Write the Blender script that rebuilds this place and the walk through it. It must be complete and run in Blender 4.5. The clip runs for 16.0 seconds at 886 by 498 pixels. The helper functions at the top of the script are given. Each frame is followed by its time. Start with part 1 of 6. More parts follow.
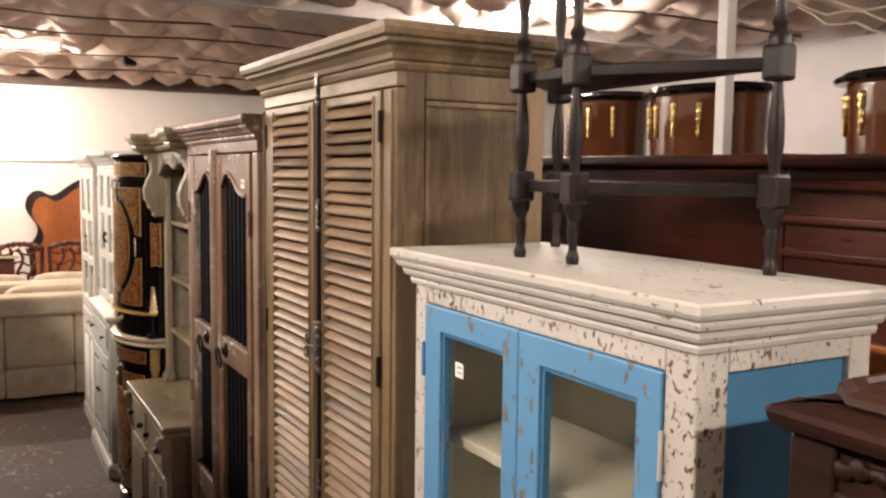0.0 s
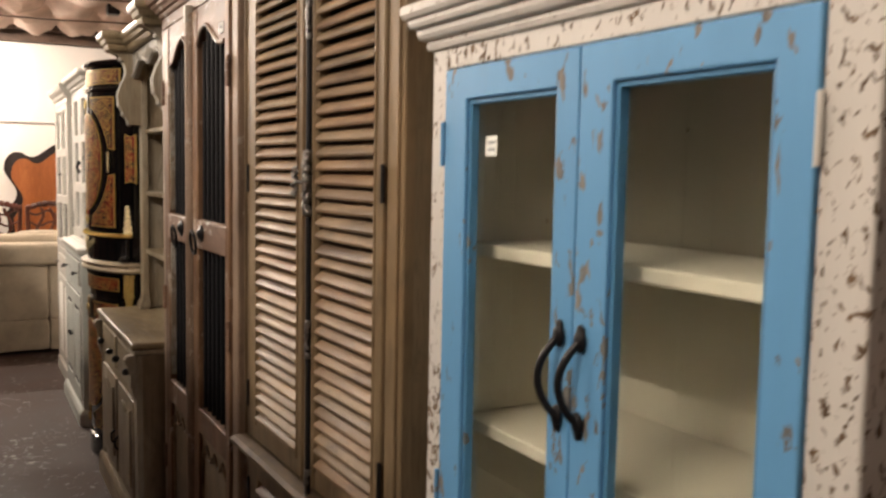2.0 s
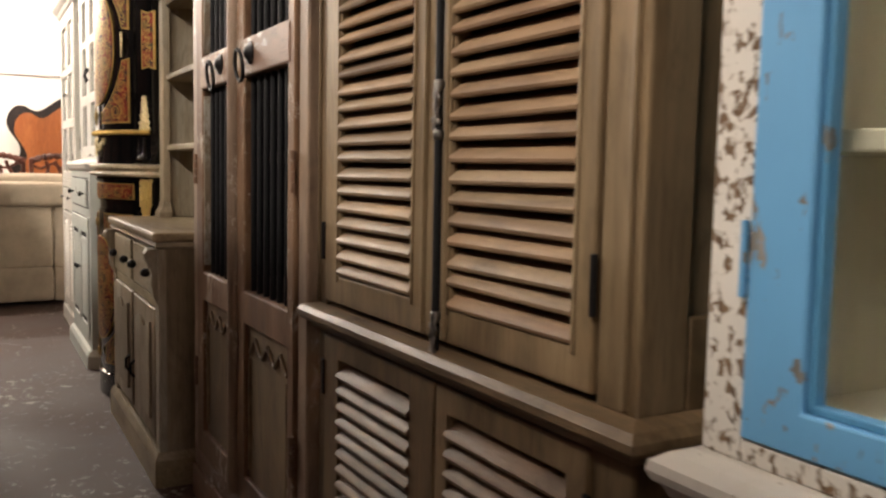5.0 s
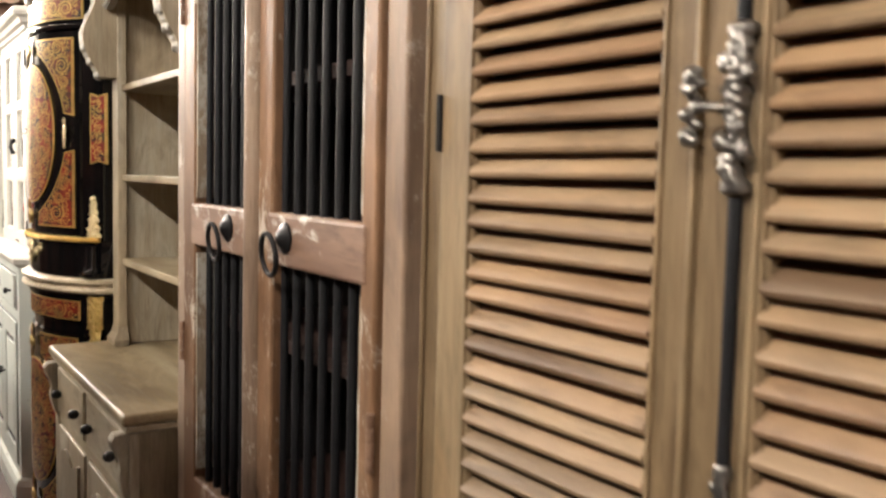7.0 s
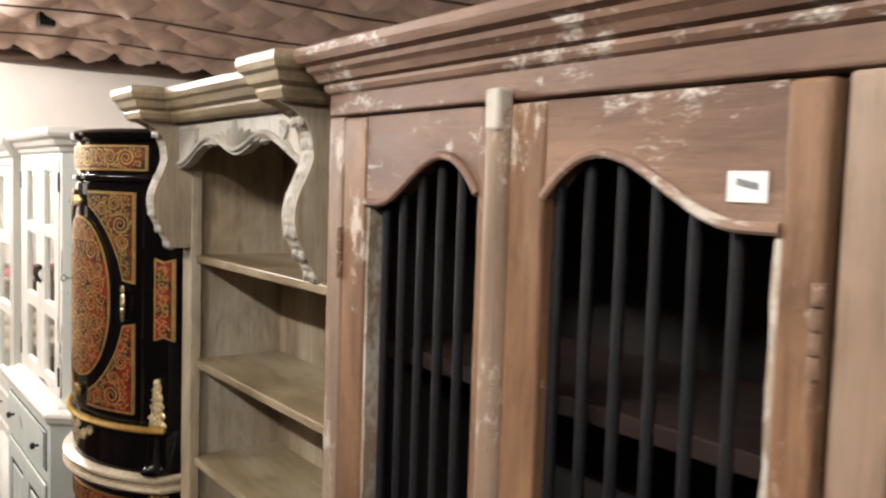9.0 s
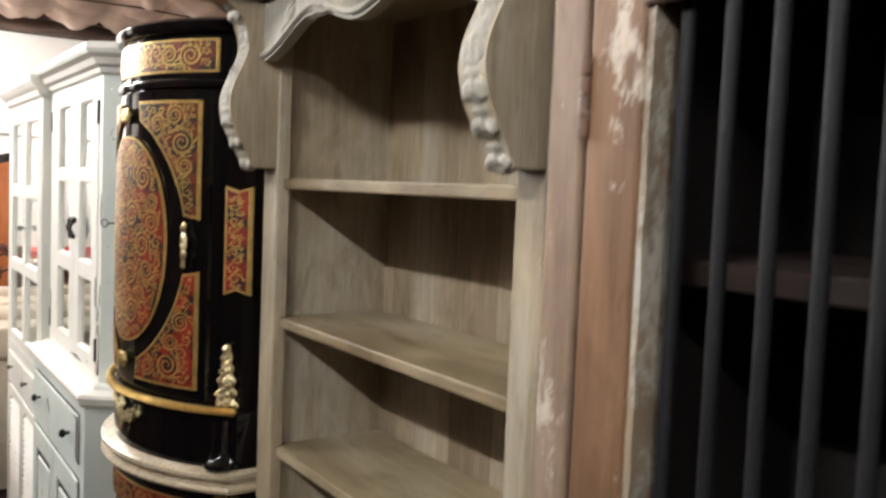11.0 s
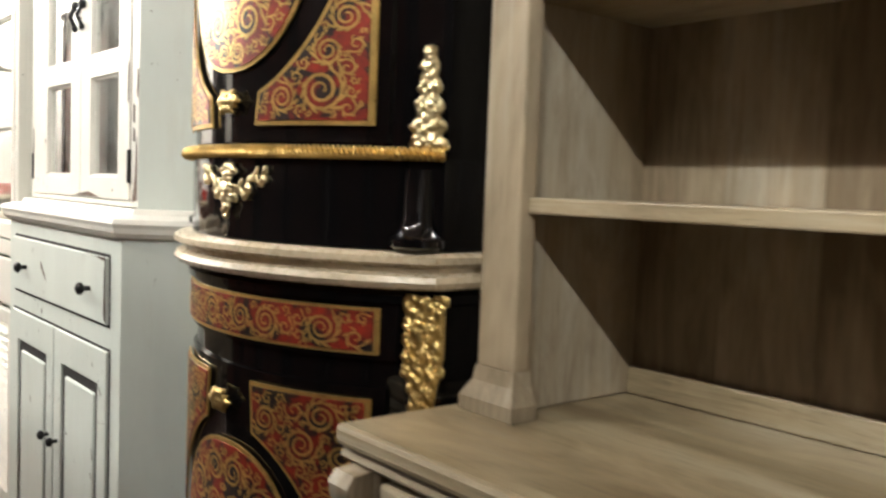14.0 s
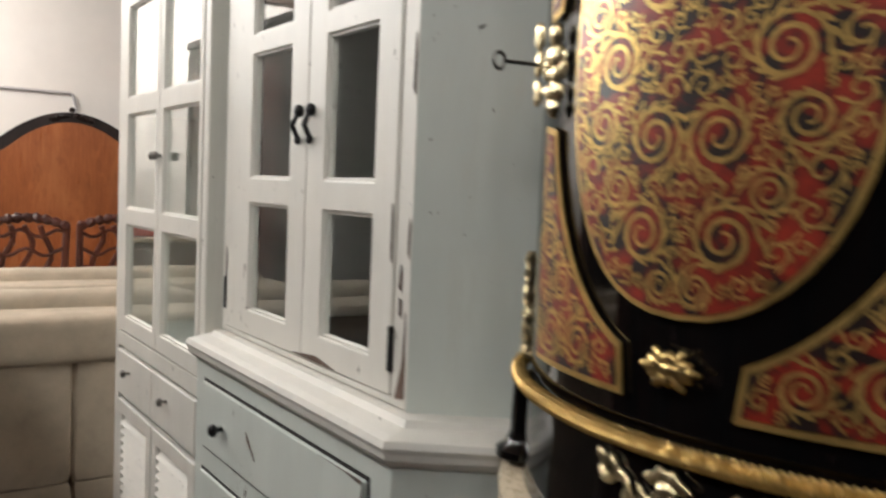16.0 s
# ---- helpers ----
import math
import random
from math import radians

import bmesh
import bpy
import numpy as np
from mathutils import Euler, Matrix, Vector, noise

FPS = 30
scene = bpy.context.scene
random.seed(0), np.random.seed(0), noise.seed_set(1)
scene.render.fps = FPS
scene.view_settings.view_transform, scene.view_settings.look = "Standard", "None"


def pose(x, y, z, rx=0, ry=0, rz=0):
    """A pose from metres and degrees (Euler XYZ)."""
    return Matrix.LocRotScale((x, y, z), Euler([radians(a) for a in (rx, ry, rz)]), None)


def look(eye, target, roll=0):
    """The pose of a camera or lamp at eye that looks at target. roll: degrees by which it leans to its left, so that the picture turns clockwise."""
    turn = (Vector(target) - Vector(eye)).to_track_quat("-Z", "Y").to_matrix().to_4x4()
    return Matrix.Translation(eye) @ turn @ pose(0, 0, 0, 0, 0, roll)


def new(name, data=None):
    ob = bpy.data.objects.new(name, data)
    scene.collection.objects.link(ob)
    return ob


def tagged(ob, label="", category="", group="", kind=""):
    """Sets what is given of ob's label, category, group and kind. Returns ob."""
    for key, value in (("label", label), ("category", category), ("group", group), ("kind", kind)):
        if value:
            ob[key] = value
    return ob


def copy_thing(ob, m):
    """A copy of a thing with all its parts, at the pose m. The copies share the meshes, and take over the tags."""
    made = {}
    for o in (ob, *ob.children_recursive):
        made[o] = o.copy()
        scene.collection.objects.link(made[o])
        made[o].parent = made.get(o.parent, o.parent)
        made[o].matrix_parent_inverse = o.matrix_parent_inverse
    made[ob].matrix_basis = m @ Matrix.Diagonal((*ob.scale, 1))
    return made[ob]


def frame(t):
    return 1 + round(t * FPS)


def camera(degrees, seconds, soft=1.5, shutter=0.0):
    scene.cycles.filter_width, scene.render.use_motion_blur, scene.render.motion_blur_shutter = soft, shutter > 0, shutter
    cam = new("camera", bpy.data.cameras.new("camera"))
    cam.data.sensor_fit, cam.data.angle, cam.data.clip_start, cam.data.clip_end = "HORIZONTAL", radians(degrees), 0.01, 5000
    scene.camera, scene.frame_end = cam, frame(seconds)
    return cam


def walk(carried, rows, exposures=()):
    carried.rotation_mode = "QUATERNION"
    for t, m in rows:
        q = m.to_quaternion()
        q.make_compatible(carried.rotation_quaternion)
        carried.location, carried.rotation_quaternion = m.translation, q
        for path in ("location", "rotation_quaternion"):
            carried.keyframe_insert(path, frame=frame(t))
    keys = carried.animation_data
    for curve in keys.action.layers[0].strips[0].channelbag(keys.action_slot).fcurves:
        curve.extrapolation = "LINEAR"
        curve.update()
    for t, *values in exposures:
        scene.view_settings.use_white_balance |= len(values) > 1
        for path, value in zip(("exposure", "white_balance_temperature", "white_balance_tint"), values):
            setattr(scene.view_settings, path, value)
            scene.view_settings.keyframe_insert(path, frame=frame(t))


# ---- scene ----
cam = camera(53.9, 16.0, soft=2.4, shutter=0.5)
EXPOSURES = [
    (0.0, 0.35, 6750.0, 18.0), (1.5, 0.15, 6750.0, 17.0), (3.0, 0.33, 7250.0, 14.0), (5.5, 0.78, 6500.0, 13.0), (6.5, 1.15, 6450.0, 11.0), (7.5, 1.2, 6250.0, 11.0),
    (8.5, 0.78, 6150.0, 12.0), (11.0, 0.65, 5720.0, 8.0), (12.5, 0.95, 5900.0, 6.0), (13.5, 1.15, 5950.0, 6.0), (15.0, 0.36, 5800.0, 7.0), (16.0, -0.24, 5780.0, 9.0),
]
PATH = [
    (0, (-0.098, -0.262, 1.917), (0.851, 1.489, 1.742), 0.7),
    (0.5, (-0.087, -0.212, 1.906), (0.877, 1.531, 1.729), 0.6),
    (1, (-0.045, -0.088, 1.83), (0.972, 1.625, 1.652), 0.8),
    (1.5, (0.019, -0.006, 1.628), (1.031, 1.711, 1.458), 1.3),
    (2, (0.04, 0.094, 1.47), (1.005, 1.838, 1.299), 1.1),
    (2.5, (0.02, 0.204, 1.338), (0.963, 1.959, 1.168), 1.1),
    (3, (0.034, 0.323, 1.11), (0.97, 2.083, 0.95), 1.4),
    (3.1, (0.036, 0.336, 1.067), (0.973, 2.096, 0.906), 1.3),
    (3.2, (0.042, 0.351, 1.021), (0.976, 2.113, 0.864), 1.4),
    (5.3, (0.111, 0.91, 1.005), (1.064, 2.658, 0.826), 1.2),
    (5.5, (0.112, 0.993, 1.034), (1.064, 2.742, 0.855), 1.3),
    (6, (0.107, 1.162, 1.151), (1.076, 2.903, 0.979), 1.4),
    (6.5, (0.113, 1.306, 1.289), (1.141, 3.013, 1.118), 1.3),
    (7, (0.093, 1.448, 1.381), (1.202, 3.104, 1.218), 1.5),
    (7.5, (0.028, 1.615, 1.524), (1.168, 3.251, 1.37), 2.0),
    (8, (0.013, 1.802, 1.661), (1.134, 3.451, 1.512), 2.1),
    (8.5, (-0.019, 1.937, 1.809), (1.117, 3.576, 1.662), 1.9),
    (8.7, (-0.03, 1.992, 1.865), (1.13, 3.615, 1.719), 1.8),
    (10.8, (0.057, 2.681, 1.687), (1.201, 4.317, 1.556), 2.5),
    (11, (0.068, 2.722, 1.642), (1.19, 4.373, 1.508), 2.4),
    (11.5, (0.087, 2.831, 1.509), (1.187, 4.496, 1.37), 2.2),
    (12, (0.103, 2.953, 1.37), (1.242, 4.592, 1.229), 2.0),
    (12.5, (0.073, 3.125, 1.261), (1.335, 4.67, 1.122), 2.2),
    (13, (0.012, 3.269, 1.141), (1.332, 4.765, 1.006), 2.0),
    (13.5, (-0.022, 3.431, 1.072), (1.294, 4.932, 0.943), 2.0),
    (14, (0.004, 3.61, 1.092), (1.284, 5.141, 0.961), 2.2),
    (14.5, (0.01, 3.775, 1.146), (1.254, 5.335, 1.011), 2.0),
    (15, (0.012, 3.957, 1.2), (1.232, 5.536, 1.062), 2.1),
    (15.5, (0.02, 4.139, 1.282), (1.189, 5.757, 1.149), 2.3),
    (16, (-0.001, 4.314, 1.365), (1.113, 5.969, 1.228), 2.4),
]
walk(cam, [(t, look(eye, target, roll)) for t, eye, target, roll in PATH], EXPOSURES)

# ---- world and light ----
world = bpy.data.worlds.new("world")
scene.world = world
world.use_nodes = True
world.node_tree.nodes["Background"].inputs[0].default_value = (0.9, 0.85, 0.8, 1)
world.node_tree.nodes["Background"].inputs[1].default_value = 0.02

TUBE_WATTS = 40.0
TUBES = [  # x, y, z of the middle, turn of the long side from y
    (-1.40, 0.6, 3.02, 0), (-1.40, 3.1, 3.02, 0), (-1.40, 5.9, 3.02, 0),
    # Third lamp here is out of view, placed to light the end wall.
    (0.05, 8.45, 3.0, 78), (3.30, 4.85, 3.02, 0), (-0.6, 10.6, 3.0, 90),
    # Second lamp here is an unseen helper for the blue cabinet's side.
    (3.60, -0.7, 3.02, 0), (1.25, -2.1, 3.02, 90),
    # Both unseen helpers, added only to brighten the end wall.
    (-2.0, 10.6, 3.0, 90), (-1.7, 8.45, 3.0, 78),
]


def tube_lamp(x, y, z, turn):
    """Each pair of tubes shines down and to both sides."""
    for side in (-1, 1):
        data = bpy.data.lights.new("tube_light", "AREA")
        data.shape, data.size, data.size_y = "RECTANGLE", 0.05, 1.2
        # Lamps past y 10 are boosted to brighten the end wall.
        data.energy, data.color = TUBE_WATTS * (1.7 if y > 10 else 1.0), (1.0, 0.92, 0.80)
        lamp = new("tube_light", data)
        lamp.matrix_world = pose(x, y, z, 0, 0, turn) @ pose(side * 0.085, 0, -0.02, 0, side * -68, 0)


for row in TUBES:
    tube_lamp(*row)


# ---- materials ----
class Nodes:
    """A short way to write node trees."""

    def __init__(self, name):
        self.mat = bpy.data.materials.new(name)
        self.mat.use_nodes = True
        self.tree = self.mat.node_tree
        self.bsdf = self.tree.nodes["Principled BSDF"]

    def add(self, kind, **values):
        node = self.tree.nodes.new(kind)
        for key, value in values.items():
            if key in node.inputs:
                socket = node.inputs[key]
                if hasattr(value, "is_output"):
                    self.tree.links.new(value, socket)
                else:
                    socket.default_value = value
            else:
                setattr(node, key, value)
        return node

    def link(self, a, b):
        self.tree.links.new(a, b)

    def coords(self, scale, jitter=3.0):
        """Object coordinates, shifted at random from piece to piece."""
        tc = self.add("ShaderNodeTexCoord").outputs["Object"]
        rnd = self.add("ShaderNodeObjectInfo").outputs["Random"]
        mul = self.add("ShaderNodeMath", operation="MULTIPLY")
        self.link(rnd, mul.inputs[0])
        mul.inputs[1].default_value = jitter
        shift = self.add("ShaderNodeVectorMath", operation="ADD")
        self.link(tc, shift.inputs[0])
        self.link(mul.outputs[0], shift.inputs[1])
        mapping = self.add("ShaderNodeMapping")
        self.link(shift.outputs[0], mapping.inputs["Vector"])
        mapping.inputs["Scale"].default_value = scale
        return mapping.outputs[0]

    def noise(self, vector, scale, detail=4.0, rough=0.55, distort=0.0):
        node = self.add("ShaderNodeTexNoise", Scale=scale, Detail=detail, Roughness=rough, Distortion=distort)
        self.link(vector, node.inputs["Vector"])
        return node.outputs["Fac"]

    def ramp(self, fac, stops):
        node = self.add("ShaderNodeValToRGB")
        self.link(fac, node.inputs[0])
        els = node.color_ramp.elements
        while len(els) < len(stops):
            els.new(0.5)
        for el, (pos, col) in zip(els, stops):
            el.position = pos
            el.color = (*col, 1) if len(col) == 3 else col
        return node.outputs[0]

    def mix(self, fac, a, b, blend="MIX"):
        node = self.add("ShaderNodeMix", data_type="RGBA", blend_type=blend)
        for value, socket in ((fac, node.inputs[0]), (a, node.inputs[6]), (b, node.inputs[7])):
            if hasattr(value, "is_output"):
                self.link(value, socket)
            elif isinstance(value, tuple):
                socket.default_value = (*value, 1)
            else:
                socket.default_value = value
        return node.outputs[2]

    def math(self, op, a, b=0.0):
        node = self.add("ShaderNodeMath", operation=op)
        for value, socket in ((a, node.inputs[0]), (b, node.inputs[1])):
            if hasattr(value, "is_output"):
                self.link(value, socket)
            else:
                socket.default_value = value
        return node.outputs[0]

    def bump(self, height, strength, distance=0.002, under=None):
        node = self.add("ShaderNodeBump", Strength=strength, Distance=distance)
        self.link(height, node.inputs["Height"])
        if under is not None:
            self.link(under, node.inputs["Normal"])
        return node.outputs[0]

    def done(self, color=None, rough=None, normal=None, metal=None, spec=None):
        for value, key in ((color, "Base Color"), (rough, "Roughness"), (normal, "Normal"), (metal, "Metallic"), (spec, "Specular IOR Level")):
            if value is None:
                continue
            if hasattr(value, "is_output"):
                self.link(value, self.bsdf.inputs[key])
            elif isinstance(value, tuple):
                self.bsdf.inputs[key].default_value = (*value, 1)
            else:
                self.bsdf.inputs[key].default_value = value
        return self.mat


def grain_scale(axis, fine=1.0, along=0.07):
    return tuple(fine * (along if a == axis else 1.0) for a in "xyz")


def wood(name, axis, dark, mid, light, wash=None, wash_amount=0.0, rough=0.55, spec=0.35, fine=1.0, vary=0.3, warm=None):
    """Weathered or polished wood with grain along one axis; wash: remains of pale paint in the pores."""
    n = Nodes(name)
    co = n.coords(grain_scale(axis, fine))
    broad = n.noise(n.coords(grain_scale(axis, 0.35, 0.25)), 9.0, 3.0, 0.6, 0.6)
    grain = n.noise(co, 60.0, 6.0, 0.65, 0.8)
    pores = n.noise(co, 230.0, 3.0, 0.6)
    base = n.ramp(n.math("ADD", n.math("MULTIPLY", broad, 0.68), n.math("MULTIPLY", grain, 0.32)), [(0.38, dark), (0.5, mid), (0.62, light)])
    base = n.mix(n.ramp(pores, [(0.30, (0.40,) * 3), (0.44, (0.0,) * 3)]), base, tuple(c * 0.5 for c in dark))
    rnd = n.add("ShaderNodeObjectInfo").outputs["Random"]
    base = n.mix(n.math("MULTIPLY", rnd, vary), base, tuple(c * 0.8 for c in dark))
    if warm:
        other = n.math("FRACT", n.math("MULTIPLY", rnd, 17.3))
        base = n.mix(n.ramp(other, [(0.35, (0.0,) * 3), (1.0, (0.36,) * 3)]), base, warm)
    stain = n.noise(n.coords(grain_scale(axis, 1.0, 0.35)), 14.0, 5.0, 0.7, 0.5)
    base = n.mix(n.ramp(stain, [(0.52, (0.0,) * 3), (0.72, (0.62,) * 3)]), base, tuple(c * 0.75 for c in dark))
    pale = n.noise(n.coords(grain_scale(axis, 1.0, 0.5)), 4.5, 4.0, 0.65, 0.8)
    base = n.mix(n.ramp(pale, [(0.50, (0.0,) * 3), (0.70, (0.5,) * 3)]), base, tuple(a * b for a, b in zip(light, (1.12, 1.0, 0.86))))
    if wash:
        patches = n.noise(n.coords(grain_scale(axis, 1.0, 0.5)), 42.0, 9.0, 0.78, 0.2)
        where = n.noise(n.coords(grain_scale(axis, 1.0, 0.6)), 8.0, 2.0, 0.5)
        level = n.math("ADD", n.math("MULTIPLY", patches, 0.6), n.math("MULTIPLY", where, 0.4))
        base = n.mix(n.ramp(level, [(0.575 - wash_amount * 0.12, (0.0,) * 3), (0.63 - wash_amount * 0.1, (0.85,) * 3)]), base, wash)
    rough_out = n.ramp(grain, [(0.3, (rough - 0.1,) * 3), (0.7, (rough + 0.12,) * 3)])
    normal = n.bump(grain, 0.25, 0.002)
    normal = n.bump(pores, 0.15, 0.001, normal)
    return n.done(base, rough_out, normal, spec=spec)


def paint(name, color, under, amount, rough=0.5, chip_scale=38.0, stretch=(1.0, 1.0, 0.45), dirt=(0.35, 0.28, 0.2)):
    """Painted wood, chipped down to what lies under it."""
    n = Nodes(name)
    chips = n.noise(n.coords(stretch), chip_scale, 5.0, 0.62, 0.3)
    where = n.noise(n.coords((1, 1, 0.5)), 3.2, 3.0, 0.6)
    level = n.math("ADD", chips, n.math("MULTIPLY", where, 0.34))
    edge = 0.905 - amount * 0.16
    mask = n.ramp(level, [(edge, (0.0,) * 3), (edge + 0.012, (1.0,) * 3)])
    tone = n.noise(n.coords((1, 1, 0.3)), 6.0, 6.0, 0.65)
    base = n.mix(n.ramp(tone, [(0.35, (0.0,) * 3), (0.75, (0.55,) * 3)]), color, tuple(c * 0.78 for c in color))
    base = n.mix(n.ramp(n.noise(n.coords((1, 1, 0.2)), 16.0, 6.0, 0.7), [(0.56, (0.0,) * 3), (0.8, (0.32,) * 3)]), base, dirt)
    woody = n.ramp(n.noise(n.coords((1, 1, 0.1)), 70.0, 4.0), [(0.35, tuple(c * 0.45 for c in under)), (0.65, under)])
    base = n.mix(mask, base, woody)
    brush = n.noise(n.coords((1, 1, 0.06)), 160.0, 3.0)
    normal = n.bump(mask, -0.7, 0.0015)
    normal = n.bump(brush, 0.10, 0.001, normal)
    return n.done(base, n.mix(mask, (rough,) * 3, (0.8,) * 3), normal, spec=0.4)


def plain(name, color, rough=0.5, metal=0.0, vary=0.25, scale=30.0, relief=0.15, spec=0.5):
    n = Nodes(name)
    f = n.noise(n.coords((1, 1, 1)), scale, 6.0, 0.65)
    g = n.noise(n.coords((1, 1, 1)), scale * 7, 3.0, 0.6)
    base = n.mix(n.ramp(f, [(0.35, (0.0,) * 3), (0.7, (1.0,) * 3)]), color, tuple(c * (1 - vary) for c in color))
    return n.done(base, n.ramp(g, [(0.3, (max(rough - 0.08, 0.02),) * 3), (0.7, (min(rough + 0.1, 1.0),) * 3)]), n.bump(f, relief, 0.002), metal, spec)


def shell(name, ground, deep):
    """Red and black shell under a glossy varnish, the ground of brass inlay."""
    n = Nodes(name)
    co = n.coords((0, 1, 1), 0.0)
    patch = n.noise(co, 26.0, 3.0, 0.6, 0.4)
    cloud = n.noise(co, 90.0, 3.0, 0.6)
    back = n.ramp(patch, [(0.44, deep), (0.49, tuple(c * 0.75 for c in ground)), (0.64, tuple(c * 1.25 for c in ground))])
    back = n.mix(n.ramp(cloud, [(0.45, (0.0,) * 3), (0.75, (0.5,) * 3)]), back, deep)
    n.bsdf.inputs["Coat Weight"].default_value = 0.35
    n.bsdf.inputs["Coat Roughness"].default_value = 0.06
    return n.done(back, 0.4, n.bump(cloud, 0.05, 0.001))


def lacquer(name, color):
    n = Nodes(name)
    ripple = n.noise(n.coords((1, 1, 1)), 7.0, 2.0)
    dust = n.noise(n.coords((1, 1, 1)), 45.0, 5.0, 0.7)
    return n.done(color, n.ramp(dust, [(0.35, (0.04,) * 3), (0.8, (0.11,) * 3)]), n.bump(ripple, 0.06, 0.01), spec=0.45)


def glass(name, tint):
    n = Nodes(name)
    n.bsdf.inputs["Transmission Weight"].default_value = 1.0
    n.bsdf.inputs["IOR"].default_value = 1.45
    smear = n.noise(n.coords((1, 1, 1)), 5.0, 4.0)
    return n.done(tint, n.ramp(smear, [(0.4, (0.0,) * 3), (0.8, (0.04,) * 3)]))


def glow(name, color, strength):
    n = Nodes(name)
    n.bsdf.inputs["Emission Color"].default_value = (*color, 1)
    n.bsdf.inputs["Emission Strength"].default_value = strength
    return n.done((0.8, 0.8, 0.8), 0.4)


def floor_material():
    n = Nodes("stained_concrete")
    co = n.coords((1, 1, 1), 0.0)
    broad = n.noise(co, 1.3, 6.0, 0.65)
    grit = n.noise(co, 60.0, 5.0, 0.7)
    base = n.ramp(broad, [(0.3, (0.034, 0.017, 0.012)), (0.7, (0.076, 0.040, 0.029))])
    base = n.mix(n.ramp(grit, [(0.35, (0.5,) * 3), (0.6, (0.0,) * 3)]), base, (0.04, 0.03, 0.028))
    splash = n.math("ADD", n.noise(co, 21.0, 7.0, 0.75, 0.6), n.math("MULTIPLY", n.noise(co, 1.6, 2.0), 0.30))
    base = n.mix(n.ramp(splash, [(0.755, (0.0,) * 3), (0.785, (0.75,) * 3)]), base, (0.42, 0.38, 0.35))
    return n.done(base, n.ramp(broad, [(0.3, (0.62,) * 3), (0.7, (0.85,) * 3)]), n.bump(grit, 0.2, 0.003))


GREY_WOOD = wood("weathered_pine", "z", (0.099, 0.064, 0.033), (0.215, 0.150, 0.083), (0.318, 0.234, 0.138), rough=0.5)
GREY_WOOD_Y = wood("weathered_pine_cross", "y", (0.099, 0.064, 0.033), (0.215, 0.150, 0.083), (0.318, 0.234, 0.138), rough=0.5)
SLAT_WOOD = wood("slat_pine", "y", (0.095, 0.060, 0.033), (0.232, 0.159, 0.090), (0.344, 0.249, 0.153), rough=0.5, vary=0.5, warm=(0.30, 0.150, 0.072))
PINK_WOOD = wood("limed_teak", "z", (0.152, 0.099, 0.067), (0.264, 0.186, 0.132), (0.344, 0.260, 0.196), (0.50, 0.44, 0.37), 0.14)
DOOR_WOOD = wood("orange_teak", "z", (0.112, 0.056, 0.027), (0.200, 0.110, 0.059), (0.288, 0.180, 0.112), (0.52, 0.45, 0.37), 0.16)
PINK_WOOD_Y = wood("limed_teak_cross", "y", (0.111, 0.061, 0.038), (0.187, 0.111, 0.075), (0.272, 0.178, 0.128), (0.56, 0.52, 0.46), 0.22)
RAW_WOOD = wood("scraped_teak", "z", (0.16, 0.12, 0.08), (0.26, 0.20, 0.14), (0.38, 0.31, 0.23), (0.50, 0.47, 0.41), 0.9)
OLIVE_WOOD = wood("greyed_pine", "z", (0.175, 0.130, 0.080), (0.315, 0.258, 0.178), (0.46, 0.415, 0.33), rough=0.55, vary=0.35)
OLIVE_WOOD_Y = wood("greyed_pine_cross", "y", (0.150, 0.108, 0.058), (0.30, 0.242, 0.150), (0.44, 0.385, 0.285), rough=0.42)
CARVED = wood("pale_carving", "z", (0.24, 0.22, 0.18), (0.36, 0.335, 0.285), (0.48, 0.455, 0.40), rough=0.6)
DARK_WOOD = wood("ebonised_wood", "z", (0.008, 0.005, 0.005), (0.016, 0.010, 0.009), (0.030, 0.019, 0.017), rough=0.40, spec=0.3)
TABLE_WOOD = wood("dark_mahogany", "y", (0.018, 0.008, 0.006), (0.036, 0.014, 0.010), (0.060, 0.024, 0.016), rough=0.5, spec=0.25)
RED_WOOD = wood("mahogany", "y", (0.045, 0.013, 0.008), (0.085, 0.022, 0.013), (0.13, 0.036, 0.02), rough=0.35, spec=0.5)
ORANGE_WOOD = wood("satinwood", "z", (0.24, 0.072, 0.018), (0.32, 0.10, 0.028), (0.42, 0.15, 0.05), rough=0.35)
BEAM_WOOD = wood("beam_wood", "x", (0.055, 0.036, 0.028), (0.10, 0.066, 0.05), (0.17, 0.115, 0.09), rough=0.7)
WHITE_CHIP = paint("chipped_white", (0.68, 0.645, 0.585), (0.20, 0.125, 0.07), 1.0, chip_scale=120.0, stretch=(1, 0.8, 0.55))
WHITE_RUB = paint("rubbed_white", (0.68, 0.645, 0.585), (0.24, 0.17, 0.11), 0.55, chip_scale=80.0, stretch=(1, 0.5, 1))
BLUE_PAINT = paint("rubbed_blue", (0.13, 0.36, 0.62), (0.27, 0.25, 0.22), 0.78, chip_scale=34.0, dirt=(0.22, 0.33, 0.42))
# Shaded copy of the rubbed blue, for the sides and pane beads.
BLUE_SHADED = paint("rubbed_blue_shaded", (0.075, 0.25, 0.44), (0.20, 0.20, 0.18), 0.35, chip_scale=22.0, dirt=(0.12, 0.22, 0.30))
INSIDE = paint("cream_inside", (0.52, 0.48, 0.37), (0.30, 0.24, 0.16), 0.05)
PALE_PAINT = paint("pale_green_white", (0.62, 0.66, 0.615), (0.09, 0.07, 0.055), 0.24, chip_scale=60.0, dirt=(0.45, 0.44, 0.37))
